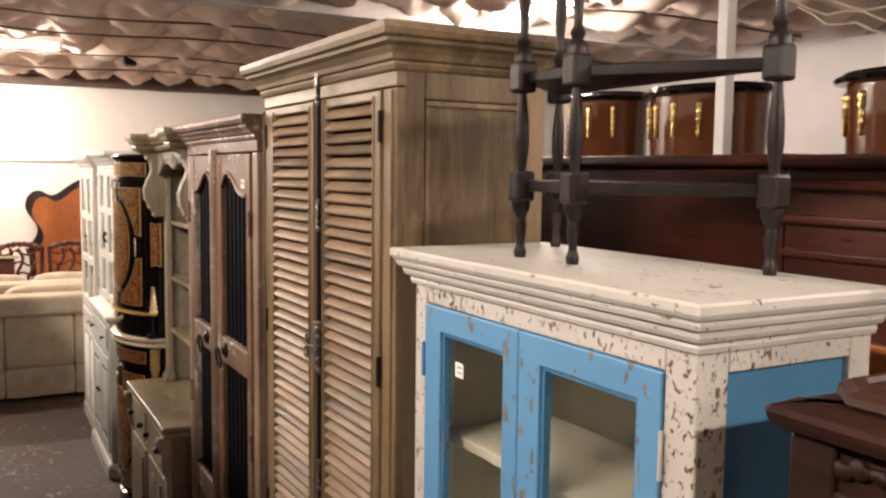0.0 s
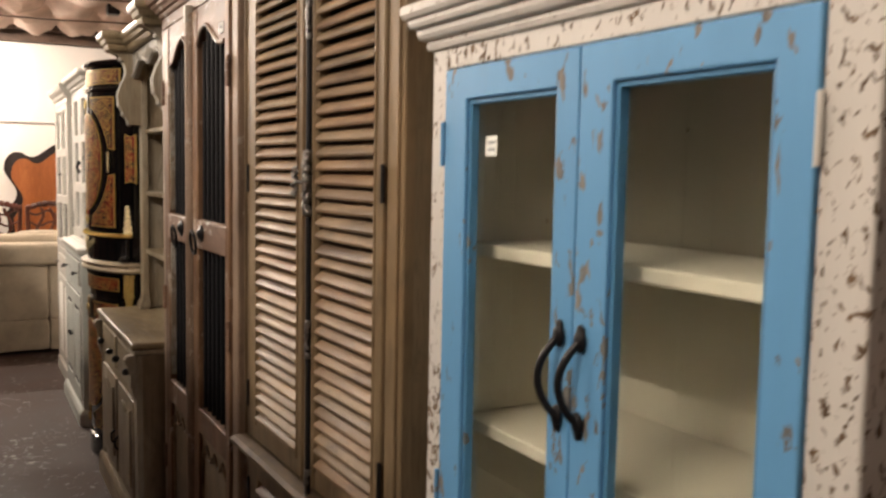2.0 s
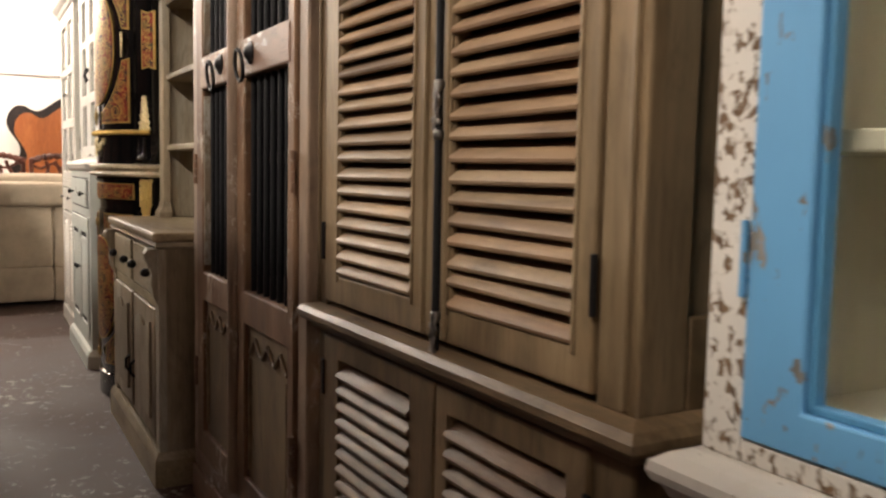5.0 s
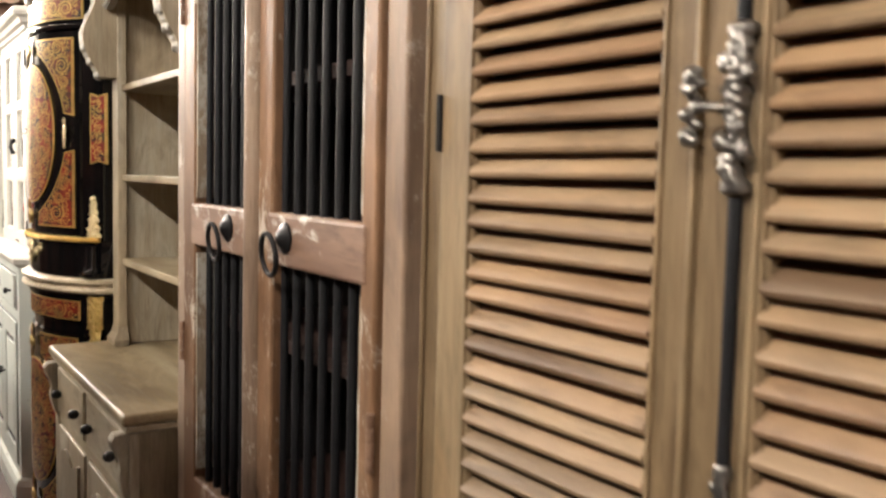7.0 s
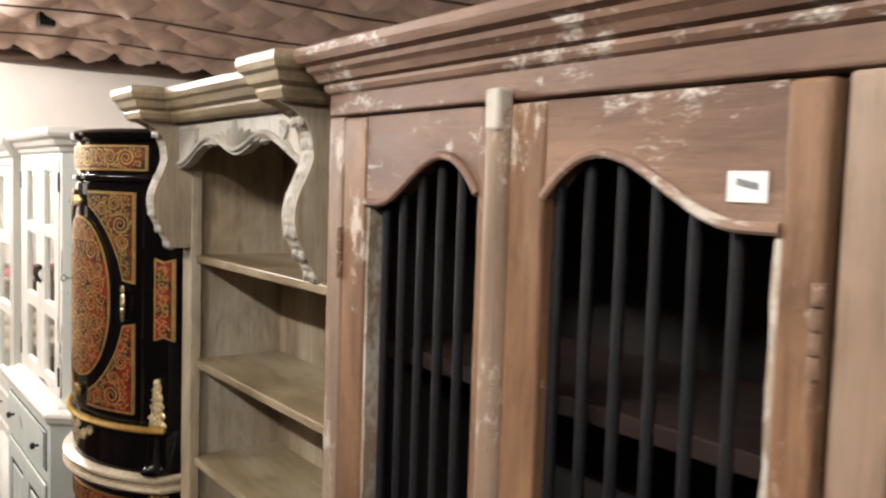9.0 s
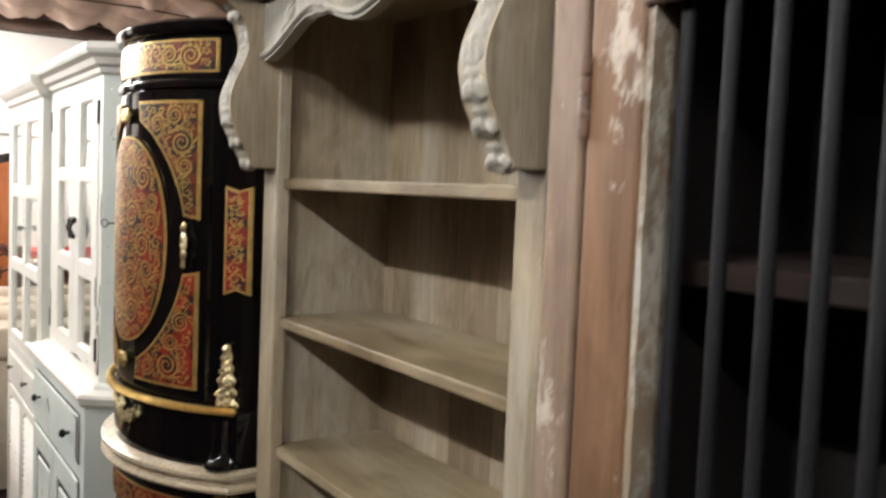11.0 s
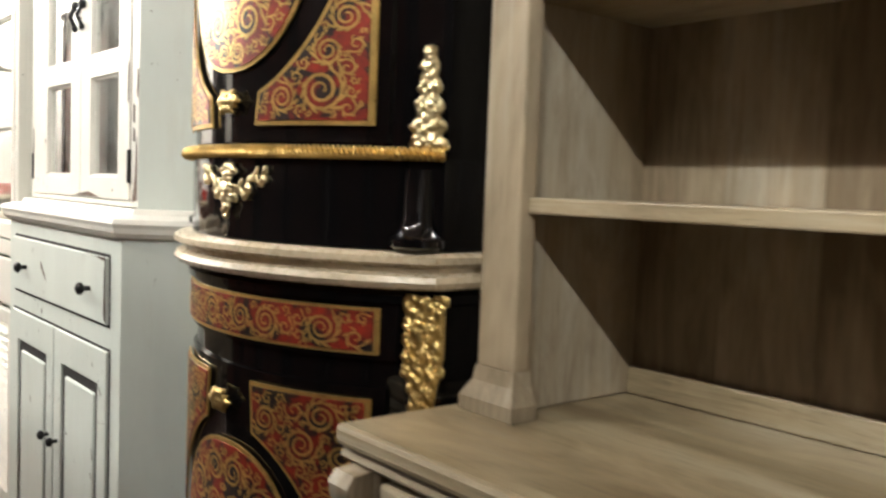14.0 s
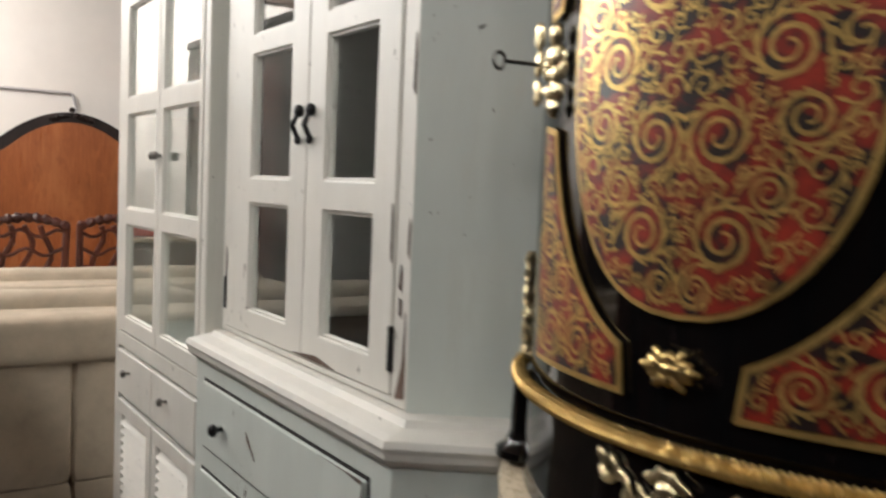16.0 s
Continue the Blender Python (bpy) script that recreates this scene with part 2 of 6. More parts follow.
CREAM_PAINT = paint("cream_white", (0.72, 0.70, 0.64), (0.13, 0.10, 0.08), 0.18, chip_scale=60.0, dirt=(0.5, 0.45, 0.36))
# Barred cabinet's inside and shelf wood, darkened to paint in the shade.
BARRED_SHADE = plain("barred_shade", (0.016, 0.013, 0.012), 0.8)
INNER_SHELF = wood("shaded_shelf", "y", (0.020, 0.012, 0.010), (0.035, 0.020, 0.016), (0.06, 0.03, 0.024), rough=0.7)
SHOW_WOOD = lacquer("polished_walnut", (0.11, 0.035, 0.014))
# Near-black colour standing in for shade inside cabinets and in gaps.
SHADE_INSIDE = plain("near_black_shade", (0.012, 0.009, 0.008), 0.8)
LACQUER = lacquer("black_lacquer", (0.003, 0.0028, 0.003))
BOULLE = shell("red_shell", (0.235, 0.020, 0.008), (0.012, 0.006, 0.005))
BOULLE_GOLD = shell("brown_shell", (0.16, 0.030, 0.012), (0.014, 0.008, 0.006))
BRASS = plain("cut_brass", (0.74, 0.50, 0.16), 0.34, 0.75, 0.45, 40.0, 0.05)
GOLD = plain("gilt_brass", (0.66, 0.49, 0.19), 0.30, 1.0, 0.25, 60.0, 0.08)
PALE_GOLD = plain("pale_gilt", (0.82, 0.70, 0.42), 0.30, 1.0, 0.25, 60.0, 0.08)
IRON = plain("black_iron", (0.022, 0.021, 0.022), 0.42, 0.6, 0.4, 50.0, 0.2)
BAR_IRON = plain("bar_iron", (0.009, 0.009, 0.011), 0.6, 0.0, 0.4, 35.0, 0.3, 0.25)
PEWTER = plain("old_pewter", (0.26, 0.245, 0.225), 0.36, 0.85, 0.6, 60.0, 0.5)
MARBLE = plain("beige_marble", (0.58, 0.485, 0.34), 0.28, 0.0, 0.35, 14.0, 0.05)
CREAM_CLOTH = plain("cream_upholstery", (0.50, 0.43, 0.33), 0.9, 0.0, 0.22, 9.0, 0.5, 0.2)
RED_CLOTH = plain("red_cloth", (0.48, 0.06, 0.05), 0.9, 0.0, 0.2, 20.0, 0.3, 0.2)
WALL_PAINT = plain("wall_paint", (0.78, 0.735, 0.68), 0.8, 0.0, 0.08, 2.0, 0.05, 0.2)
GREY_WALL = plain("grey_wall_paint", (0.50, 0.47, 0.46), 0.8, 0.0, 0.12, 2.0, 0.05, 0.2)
LINING = plain("fabric_lining", (0.70, 0.565, 0.485), 0.85, 0.0, 0.25, 5.0, 0.6, 0.2)
GREY_PAINT = plain("grey_beam_paint", (0.50, 0.46, 0.43), 0.6, 0.0, 0.15, 4.0, 0.1, 0.3)
METAL_WHITE = plain("white_enamel", (0.72, 0.70, 0.67), 0.35, 0.0, 0.1, 5.0, 0.05)
PAPER = plain("paper", (0.78, 0.77, 0.73), 0.7, 0.0, 0.08, 20.0, 0.05)
INK = plain("faded_ink", (0.22, 0.22, 0.23), 0.7, 0.0, 0.3, 60.0, 0.0)
GLASS = glass("cabinet_glass", (0.96, 0.98, 0.96))
TUBE_GLOW = glow("tube_glow", (1.0, 0.90, 0.76), 14.0)
FLOOR = floor_material()


# ---- shapes ----
def thing(name, x, y, z, label, category, group="", turn=0.0, kind=""):
    ob = new(name)
    ob.empty_display_size = 0.1
    ob.matrix_basis = pose(x, y, z, 0, 0, turn)
    return tagged(ob, label, category, group, kind)


def root_place(ob):
    while ob.parent:
        ob = ob.parent
    return ob.matrix_basis.translation


def mesh_of(name, bm, material, smooth=False):
    bmesh.ops.recalc_face_normals(bm, faces=bm.faces)
    me = bpy.data.meshes.new(name)
    bm.to_mesh(me)
    bm.free()
    for m in material if isinstance(material, tuple) else (material,):
        me.materials.append(m)
    if smooth:
        me.shade_smooth()
        me.set_sharp_from_angle(angle=radians(38))
    return me


def part(name, bm, material, parent, label="", smooth=False, kind=""):
    """One mesh under a thing or part; the bmesh is in the plan's metres."""
    bmesh.ops.translate(bm, verts=bm.verts, vec=-root_place(parent))
    ob = new(name, mesh_of(name, bm, material, smooth))
    ob.parent = parent
    return tagged(ob, label, kind=kind)


def piece(name, me, parent, shift):
    """One more object on a shared mesh, moved by shift."""
    ob = new(name, me)
    ob.parent = parent
    ob.location = shift
    return ob


def setting(name, bm, material, label, category, smooth=False):
    ob = new(name, mesh_of(name, bm, material, smooth))
    return tagged(ob, label, category, kind="structure")


def box(bm, x0, x1, y0, y1, z0, z1, bevel=0.0, steps=2):
    x0, x1, y0, y1, z0, z1 = min(x0, x1), max(x0, x1), min(y0, y1), max(y0, y1), min(z0, z1), max(z0, z1)
    verts = [bm.verts.new((x, y, z)) for x in (x0, x1) for y in (y0, y1) for z in (z0, z1)]
    faces = [bm.faces.new([verts[i] for i in f]) for f in ((0, 1, 3, 2), (4, 6, 7, 5), (0, 4, 5, 1), (2, 3, 7, 6), (0, 2, 6, 4), (1, 5, 7, 3))]
    if bevel:
        edges = {e for f in faces for e in f.edges}
        bmesh.ops.bevel(bm, geom=list(edges), offset=bevel, segments=steps, profile=0.5, affect="EDGES")
    return bm


def boxes(*rows, bevel=0.003):
    bm = bmesh.new()
    for row in rows:
        box(bm, *row, bevel=bevel)
    return bm


def prism(bm, pts, axis, a, b, bevel=0.0):
    """A flat outline pushed from a to b along an axis. Outline in (y, z), (x, z) or (x, y)."""
    put = {"x": lambda p, d: (d, p[0], p[1]), "y": lambda p, d: (p[0], d, p[1]), "z": lambda p, d: (p[0], p[1], d)}[axis]
    low = [bm.verts.new(put(p, a)) for p in pts]
    top = [bm.verts.new(put(p, b)) for p in pts]
    caps = [bm.faces.new(low), bm.faces.new(top[::-1])]
    n = len(pts)
    for i in range(n):
        bm.faces.new((low[i], top[i], top[(i + 1) % n], low[(i + 1) % n]))
    if bevel:
        edges = {e for f in caps for e in f.edges}
        bmesh.ops.bevel(bm, geom=list(edges), offset=bevel, segments=2, profile=0.5, affect="EDGES")
    return bm


def lattice(x0, x1, ys, zs, holes, bevel=0.003):
    """A board in the front's plane with openings: cells (i, j) of the grid ys by zs listed in holes stay open."""
    bm = bmesh.new()
    grid = {(i, j): bm.verts.new((x0, y, z)) for i, y in enumerate(ys) for j, z in enumerate(zs)}
    faces = [bm.faces.new((grid[i, j], grid[i + 1, j], grid[i + 1, j + 1], grid[i, j + 1])) for i in range(len(ys) - 1) for j in range(len(zs) - 1) if (i, j) not in holes]
    made = bmesh.ops.extrude_face_region(bm, geom=faces)
    bmesh.ops.translate(bm, verts=[g for g in made["geom"] if isinstance(g, bmesh.types.BMVert)], vec=(x1 - x0, 0, 0))
    bmesh.ops.recalc_face_normals(bm, faces=bm.faces)
    if bevel:
        bmesh.ops.bevel(bm, geom=[e for e in bm.edges if e.is_manifold and e.calc_face_angle(0) > 1.0], offset=bevel, segments=2, profile=0.5, affect="EDGES")
    return bm


def lathe(bm, profile, x, y, seg=20, squash=1.0):
    """(radius, height) pairs turned round an upright axis."""
    rings = []
    for r, z in profile:
        rings.append([bm.verts.new((x + r * math.cos(2 * math.pi * k / seg) * squash, y + r * math.sin(2 * math.pi * k / seg), z)) for k in range(seg)])
    for a, b in zip(rings, rings[1:]):
        for k in range(seg):
            bm.faces.new((a[k], a[(k + 1) % seg], b[(k + 1) % seg], b[k]))
    bm.faces.new(rings[0][::-1])
    bm.faces.new(rings[-1])
    return bm


def sweep(bm, pts, radius, seg=8, twist=0.0, lobes=3, depth=0.0):
    """A round bar along points; with twist and depth it is laid like a rope."""
    pts = [Vector(p) for p in pts]
    rings, run = [], 0.0
    for i, p in enumerate(pts):
        way = (pts[min(i + 1, len(pts) - 1)] - pts[max(i - 1, 0)]).normalized()
        side = way.cross(Vector((0.31, 0.17, 0.93))).normalized()
        up = side.cross(way)
        if i:
            run += (p - pts[i - 1]).length
        ring = []
        for k in range(seg):
            a = 2 * math.pi * k / seg
            r = radius * (1 + depth * math.cos(lobes * a + twist * run))
            ring.append(bm.verts.new(p + side * (r * math.cos(a)) + up * (r * math.sin(a))))
        rings.append(ring)
    for a, b in zip(rings, rings[1:]):
        for k in range(seg):
            bm.faces.new((a[k], a[(k + 1) % seg], b[(k + 1) % seg], b[k]))
    bm.faces.new(rings[0][::-1])
    bm.faces.new(rings[-1])
    return bm


def outset(pts, gaps):
    """A polygon (counter-clockwise) with each edge moved outwards by its own gap."""
    n, lines, out = len(pts), [], []
    for i in range(n):
        a, b = Vector(pts[i]), Vector(pts[(i + 1) % n])
        d = (b - a).normalized()
        lines.append((a + Vector((d.y, -d.x)) * gaps[i], d))
    for i in range(n):
        (p, d), (q, e) = lines[i - 1], lines[i]
        cross = d.x * e.y - d.y * e.x
        out.append(p + d * (((q - p).x * e.y - (q - p).y * e.x) / cross))
    return out


def moulding(bm, pts, open_edges, profile):
    """A closed plan swept up through (out, height) pairs; edges listed in open_edges stay in their plane."""
    rings = []
    for out, z in profile:
        ring = outset(pts, [0.0 if i in open_edges else out for i in range(len(pts))])
        rings.append([bm.verts.new((p.x, p.y, z)) for p in ring])
    n = len(pts)
    for a, b in zip(rings, rings[1:]):
        for k in range(n):
            bm.faces.new((a[k], a[(k + 1) % n], b[(k + 1) % n], b[k]))
    bm.faces.new(rings[0][::-1])
    bm.faces.new(rings[-1])
    return bm


def plan(x0, x1, y0, y1):
    """Edges: 0 near end, 1 back, 2 far end, 3 front."""
    return [(x0, y0), (x1, y0), (x1, y1), (x0, y1)]


def blob(bm, p, size, turn=0.0, rough=0.0):
    """A small rounded lump, as in cast ornament."""
    made = bmesh.ops.create_icosphere(bm, subdivisions=2, radius=1.0, matrix=Matrix.Translation(p) @ pose(0, 0, 0, turn, 0, 0) @ Matrix.Diagonal((*size, 1)))
    if rough:
        for v in made["verts"]:
            v.co += (v.co - Vector(p)).normalized() * rough * noise.noise(v.co * 90)
    return bm


def cast(ob, voxel=0.0022):
    """Lumps run together into one cast or carved skin."""
    mod = ob.modifiers.new("cast", "REMESH")
    mod.mode, mod.voxel_size, mod.use_smooth_shade = "VOXEL", voxel, True
    return ob


def leaf(bm, p, length, width, turn, out=0.008):
    """A carved leaf in the plane of a front, its tip turned by an angle from straight up; it stands out towards the aisle."""
    rows = []
    for i in range(6):
        u = i / 5
        w = width * 0.5 * math.sin(math.pi * (0.12 + 0.86 * u)) ** 0.8
        rise = out * (0.35 + 0.65 * math.sin(math.pi * u))
        line = []
        for v, lift in ((-1, 0.0), (-0.5, 0.8), (0, 0.45), (0.5, 0.8), (1, 0.0)):
            a, b = v * w, u * length
            c, s = math.cos(turn), math.sin(turn)
            line.append(bm.verts.new((p[0] - rise * lift, p[1] + a * c + b * s, p[2] - a * s + b * c)))
        rows.append(line)
    for a, b in zip(rows, rows[1:]):
        for k in range(4):
            bm.faces.new((a[k], a[k + 1], b[k + 1], b[k]))
    return bm


# ---- the hall ----
CEILING, WALL_END = 3.16, 11.8


def sheet_box(*row):
    return box(bmesh.new(), *row)


setting("floor", sheet_box(-4.5, 6.0, -4.5, 12.0, -0.2, 0.0), FLOOR, "dark stained concrete floor with pale paint splashes", "floor")
setting("wall_end", sheet_box(-4.5, 6.0, WALL_END, 12.0, 0.0, CEILING + 0.3), WALL_PAINT, "brightly lit plain white painted end wall", "wall")
setting("wall_aisle", sheet_box(-4.7, -4.5, -4.5, 12.0, 0.0, CEILING + 0.3), WALL_PAINT, "plain white painted side wall", "wall")
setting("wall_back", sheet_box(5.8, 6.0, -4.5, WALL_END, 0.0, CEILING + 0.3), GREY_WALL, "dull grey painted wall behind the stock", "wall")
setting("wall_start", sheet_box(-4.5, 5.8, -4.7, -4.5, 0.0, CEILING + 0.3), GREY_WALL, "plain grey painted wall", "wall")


def lining_height(x, y):
    seam = abs(math.sin(math.pi * (x + 0.12 * math.sin(y * 2.1)) / 0.47)) ** 0.6
    band = abs(math.sin(math.pi * (y - 0.2) / 0.72)) ** 0.7
    crease = noise.noise((x * 3.1, y * 2.3, 0.5)) * 0.05 + noise.noise((x * 11.0, y * 6.0, 2.5)) * 0.04
    fold = 0.035 * abs(math.sin(9.0 * x + 5.0 * y + 3.0 * noise.noise((x, y, 7.0))))
    return CEILING - 0.14 * seam * band - crease * 0.9 - fold * seam


def ceiling_mesh():
    bm = bmesh.new()
    nx, ny = 240, 300
    x0, x1, y0, y1 = -4.5, 5.8, -4.5, WALL_END
    grid = [[bm.verts.new((x0 + (x1 - x0) * i / nx, y0 + (y1 - y0) * j / ny, lining_height(x0 + (x1 - x0) * i / nx, y0 + (y1 - y0) * j / ny))) for j in range(ny + 1)] for i in range(nx + 1)]
    for i in range(nx):
        for j in range(ny):
            bm.faces.new((grid[i][j], grid[i][j + 1], grid[i + 1][j + 1], grid[i + 1][j]))
    return bm


setting("ceiling", ceiling_mesh(), LINING, "sagging beige fabric lining billowing between ceiling wires", "ceiling", True)
setting("ceiling_deck", sheet_box(-4.7, 6.0, -4.7, 12.0, CEILING + 0.3, CEILING + 0.4), GREY_PAINT, "flat roof deck above the lining", "ceiling")


def rough_beam(x0, x1, y0, y1, z0, z1):
    bm = bmesh.new()
    rings, n = [], 40
    for i in range(n + 1):
        x = x0 + (x1 - x0) * i / n
        w = [0.016 * noise.noise((x * 2.0, k * 3.3, 1.0)) for k in range(4)]
        rings.append([bm.verts.new(p) for p in ((x, y0 + w[0], z0 + w[1]), (x, y1, z0 + w[1]), (x, y1, z1 + w[2]), (x, y0 + w[3], z1 + w[2]))])
    for a, b in zip(rings, rings[1:]):
        for k in range(4):
            bm.faces.new((a[k], a[(k + 1) % 4], b[(k + 1) % 4], b[k]))
    bm.faces.new(rings[0])
    bm.faces.new(rings[-1][::-1])
    return bm


setting("beam_end", rough_beam(-4.4, 5.7, WALL_END - 0.14, WALL_END - 0.004, 2.94, 3.06), BEAM_WOOD, "dark rough timber beam along the end wall", "beam")
setting("beam_end_upper", rough_beam(-4.4, 5.7, WALL_END - 0.24, WALL_END - 0.02, 3.066, 3.19), BEAM_WOOD, "weathered dark timber plate above the beam", "beam")
setting("beam_cross", sheet_box(-4.4, 5.7, 5.45, 5.62, 2.985, 3.2), GREY_PAINT, "pale grey painted cross beam under the ceiling", "beam")


def ceiling_wires():
    for y in (7.35, 8.75, 4.4, 6.5, 2.6, 10.1):
        bm = bmesh.new()
        sweep(bm, [(x * 0.5, y + 0.012 * math.sin(x), 3.0 - 0.02 * math.sin(x * 1.3)) for x in range(-8, 12)], 0.008, 6)
        setting("ceiling_wire", bm, BEAM_WOOD, "thin dark wire stretched under the ceiling lining", "wire", True)


ceiling_wires()


def lamp_fixture(x, y, z, turn):
    root = thing("ceiling_lamp", x, y, z, "white fluorescent ceiling lamp with two lit tubes", "ceiling lamp", "fluorescent lamps")
    root.matrix_basis = pose(x, y, z, 0, 0, turn)
    part("housing", boxes((x - 0.08, x + 0.08, y - 0.64, y + 0.64, z + 0.02, z + 0.07), bevel=0.01), METAL_WHITE, root)
    for dx in (-0.04, 0.04):
        bm = bmesh.new()
        sweep(bm, [(x + dx, y - 0.6 + 0.1 * k, z - 0.01) for k in range(13)], 0.013, 10)
        part("tube", bm, TUBE_GLOW, root, "lit fluorescent tube", True)
    for dy in (-0.61, 0.61):
        part("socket", boxes((x - 0.07, x + 0.07, y + dy - 0.012, y + dy + 0.012, z - 0.03, z + 0.025)), METAL_WHITE, root)
    for dy in (-0.4, 0.4):
        part("hanger", sweep(bmesh.new(), [(x, y + dy, z + 0.07), (x, y + dy, z + 0.30)], 0.004, 6), IRON, root)
    return root


# The added helper lamps get the same fixture as the others.
for row in TUBES:
    lamp_fixture(*row)


def conduit():
    bm = sweep(bmesh.new(), [(-1.6 + 0.3 * k, WALL_END - 0.02, 2.0) for k in range(11)] + [(1.42, WALL_END - 0.02, 1.985), (1.44, WALL_END - 0.02, 1.9), (1.44, WALL_END - 0.02, 0.3)], 0.011, 8)
    setting("conduit", bm, GREY_WALL, "thin grey conduit running along the end wall", "pipe", True)


conduit()


def cables():
    for k, (a, b, sag) in enumerate((((3.2, 2.62, 2.72), (3.25, 1.2, 2.58), 0.10), ((3.2, 2.5, 2.66), (3.2, 1.3, 2.66), 0.16), ((3.15, 3.1, 2.9), (3.3, 1.5, 2.52), 0.05))):
        a, b = Vector(a), Vector(b)
        pts = [a.lerp(b, i / 16) - Vector((0, 0, sag * math.sin(math.pi * i / 16))) + Vector((0, 0, 0.02 * math.sin(i * 1.7 + k))) for i in range(17)]
        setting("cable", sweep(bmesh.new(), pts, 0.006, 6), MARBLE, "loose yellowish cable hanging below the roof", "cable", True)


cables()


def junction_box():
    root = thing("junction_box", 1.40, 9.4, 2.98, "small black box hanging from the ceiling wire", "junction box")
    part("case", boxes((1.34, 1.46, 9.34, 9.46, 2.98, 3.08), bevel=0.01), IRON, root)
    part("bracket", boxes((1.385, 1.415, 9.385, 9.415, 3.08, 3.16)), IRON, root)


junction_box()


def post():
    bm = boxes((2.965, 3.025, 2.69, 2.75, 0.0, CEILING + 0.1), bevel=0.006)
    setting("post", bm, METAL_WHITE, "square white painted roof post", "post")


post()


# ---- blue and white glazed cabinet ----
def blue_cabinet():
    X, Y0, Y1, XB = 0.752, 0.590, 1.418, 1.12
    root = thing("glazed_cabinet", X, 0.985, 0.0, "chipped white and sky-blue cabinet with two glazed doors", "cabinet", turn=0.7)
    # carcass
    # Both blue sides use the darker copy, shade put into the paint.
    part("side_panel", boxes((X + 0.045, XB - 0.04, Y0 + 0.012, Y0 + 0.03, 0.745, 1.672)), BLUE_SHADED, root, "blue painted side panel, darkened for shade")
    part("side_panel", boxes((X + 0.03, XB, Y1 - 0.012, Y1 - 0.001, 0.745, 1.696)), BLUE_SHADED, root)
    part("inner_side", boxes((X + 0.03, XB - 0.02, Y1 - 0.022, Y1 - 0.013, 0.745, 1.696)), INSIDE, root)
    part("back_panel", boxes((XB - 0.02, XB - 0.002, Y0 + 0.02, Y1 - 0.022, 0.745, 1.696)), INSIDE, root)
    part("inner_side", boxes((X + 0.03, XB - 0.02, Y0 + 0.032, Y0 + 0.042, 0.745, 1.696)), INSIDE, root)
    part("inside_floor", boxes((X + 0.02, XB - 0.02, Y0 + 0.042, Y1 - 0.022, 0.755, 0.775)), INSIDE, root)
    part("inside_top", boxes((X + 0.02, XB - 0.02, Y0 + 0.042, Y1 - 0.022, 1.676, 1.696)), INSIDE, root)
    part("post", boxes((X, X + 0.06, Y0, Y0 + 0.062, 0.735, 1.696), bevel=0.004), WHITE_CHIP, root, "chipped white corner post")
    part("post", boxes((X, X + 0.05, Y1 - 0.050, Y1, 0.735, 1.696), bevel=0.004), WHITE_CHIP, root, "chipped white corner post")
    part("post", boxes((XB - 0.05, XB, Y0, Y0 + 0.055, 0.735, 1.696), bevel=0.004), WHITE_CHIP, root, "chipped white corner post")
    part("rail", boxes((X, X + 0.04, Y0 + 0.062, Y1 - 0.050, 1.642, 1.696)), WHITE_CHIP, root)
    part("rail", boxes((X + 0.06, XB - 0.05, Y0, Y0 + 0.03, 1.645, 1.696)), WHITE_CHIP, root)
    part("shelf", boxes((X + 0.06, XB - 0.03, Y0 + 0.045, Y1 - 0.025, 1.333, 1.355)), INSIDE, root, "cream painted shelf")
    part("shelf", boxes((X + 0.06, XB - 0.03, Y0 + 0.045, Y1 - 0.025, 1.030, 1.051)), INSIDE, root, "cream painted shelf")
    prof = [(0.0, 1.676), (0.006, 1.678), (0.009, 1.686), (0.007, 1.692), (0.017, 1.696), (0.021, 1.703), (0.022, 1.712), (0.030, 1.715), (0.033, 1.722), (0.033, 1.727), (0.039, 1.731), (0.043, 1.738), (0.043, 1.749), (0.040, 1.753)]
    part("cornice", moulding(bmesh.new(), plan(X, XB, Y0, Y1), (1,), prof), WHITE_RUB, root, "stepped white cornice with rubbed edges")
    # doors
    split = 1.014
    for a, b, g0, g1 in ((split + 0.001, Y1 - 0.051, 1.064, 1.300), (Y0 + 0.064, split - 0.001, 0.704, 0.949)):
        z0, z1, h0, h1 = 0.760, 1.640, 0.800, 1.589
        f0, f1 = X - 0.004, X + 0.02
        bm = lattice(f0, f1, (a, g0, g1, b), (z0, h0, h1, z1), {(1, 1)})
        door = part("door", bm, BLUE_PAINT, root, "rubbed sky-blue door frame")
        bm = boxes((f0 + 0.006, f1, g0, g0 + 0.008, h0, h1), (f0 + 0.006, f1, g1 - 0.008, g1, h0, h1), (f0 + 0.006, f1, g0, g1, h0, h0 + 0.008), (f0 + 0.006, f1, g0, g1, h1 - 0.008, h1), bevel=0.002)
        part("bead", bm, BLUE_SHADED, door)
        pane = part("pane", boxes((f1 - 0.006, f1 - 0.002, g0 + 0.001, g1 - 0.001, h0, h1), bevel=0), GLASS, door, "clear glass pane")
        pane.visible_shadow = False
        y = split + (0.024 if a > 0.9 else -0.022)
        bm = bmesh.new()
        sweep(bm, [(f0 - 0.030 * math.sin(math.pi * (k + 0.5) / 13) ** 0.7, y + 0.010 * math.sin(math.pi * k / 12), 1.252 - 0.106 * k / 12) for k in range(13)], 0.0055, 10)
        for z in (1.255, 1.145):
            blob(bm, (f0 - 0.004, y, z), (0.006, 0.012, 0.016))
            blob(bm, (f0 - 0.003, y, z + (0.013 if z > 1.2 else -0.013)), (0.004, 0.008, 0.01))
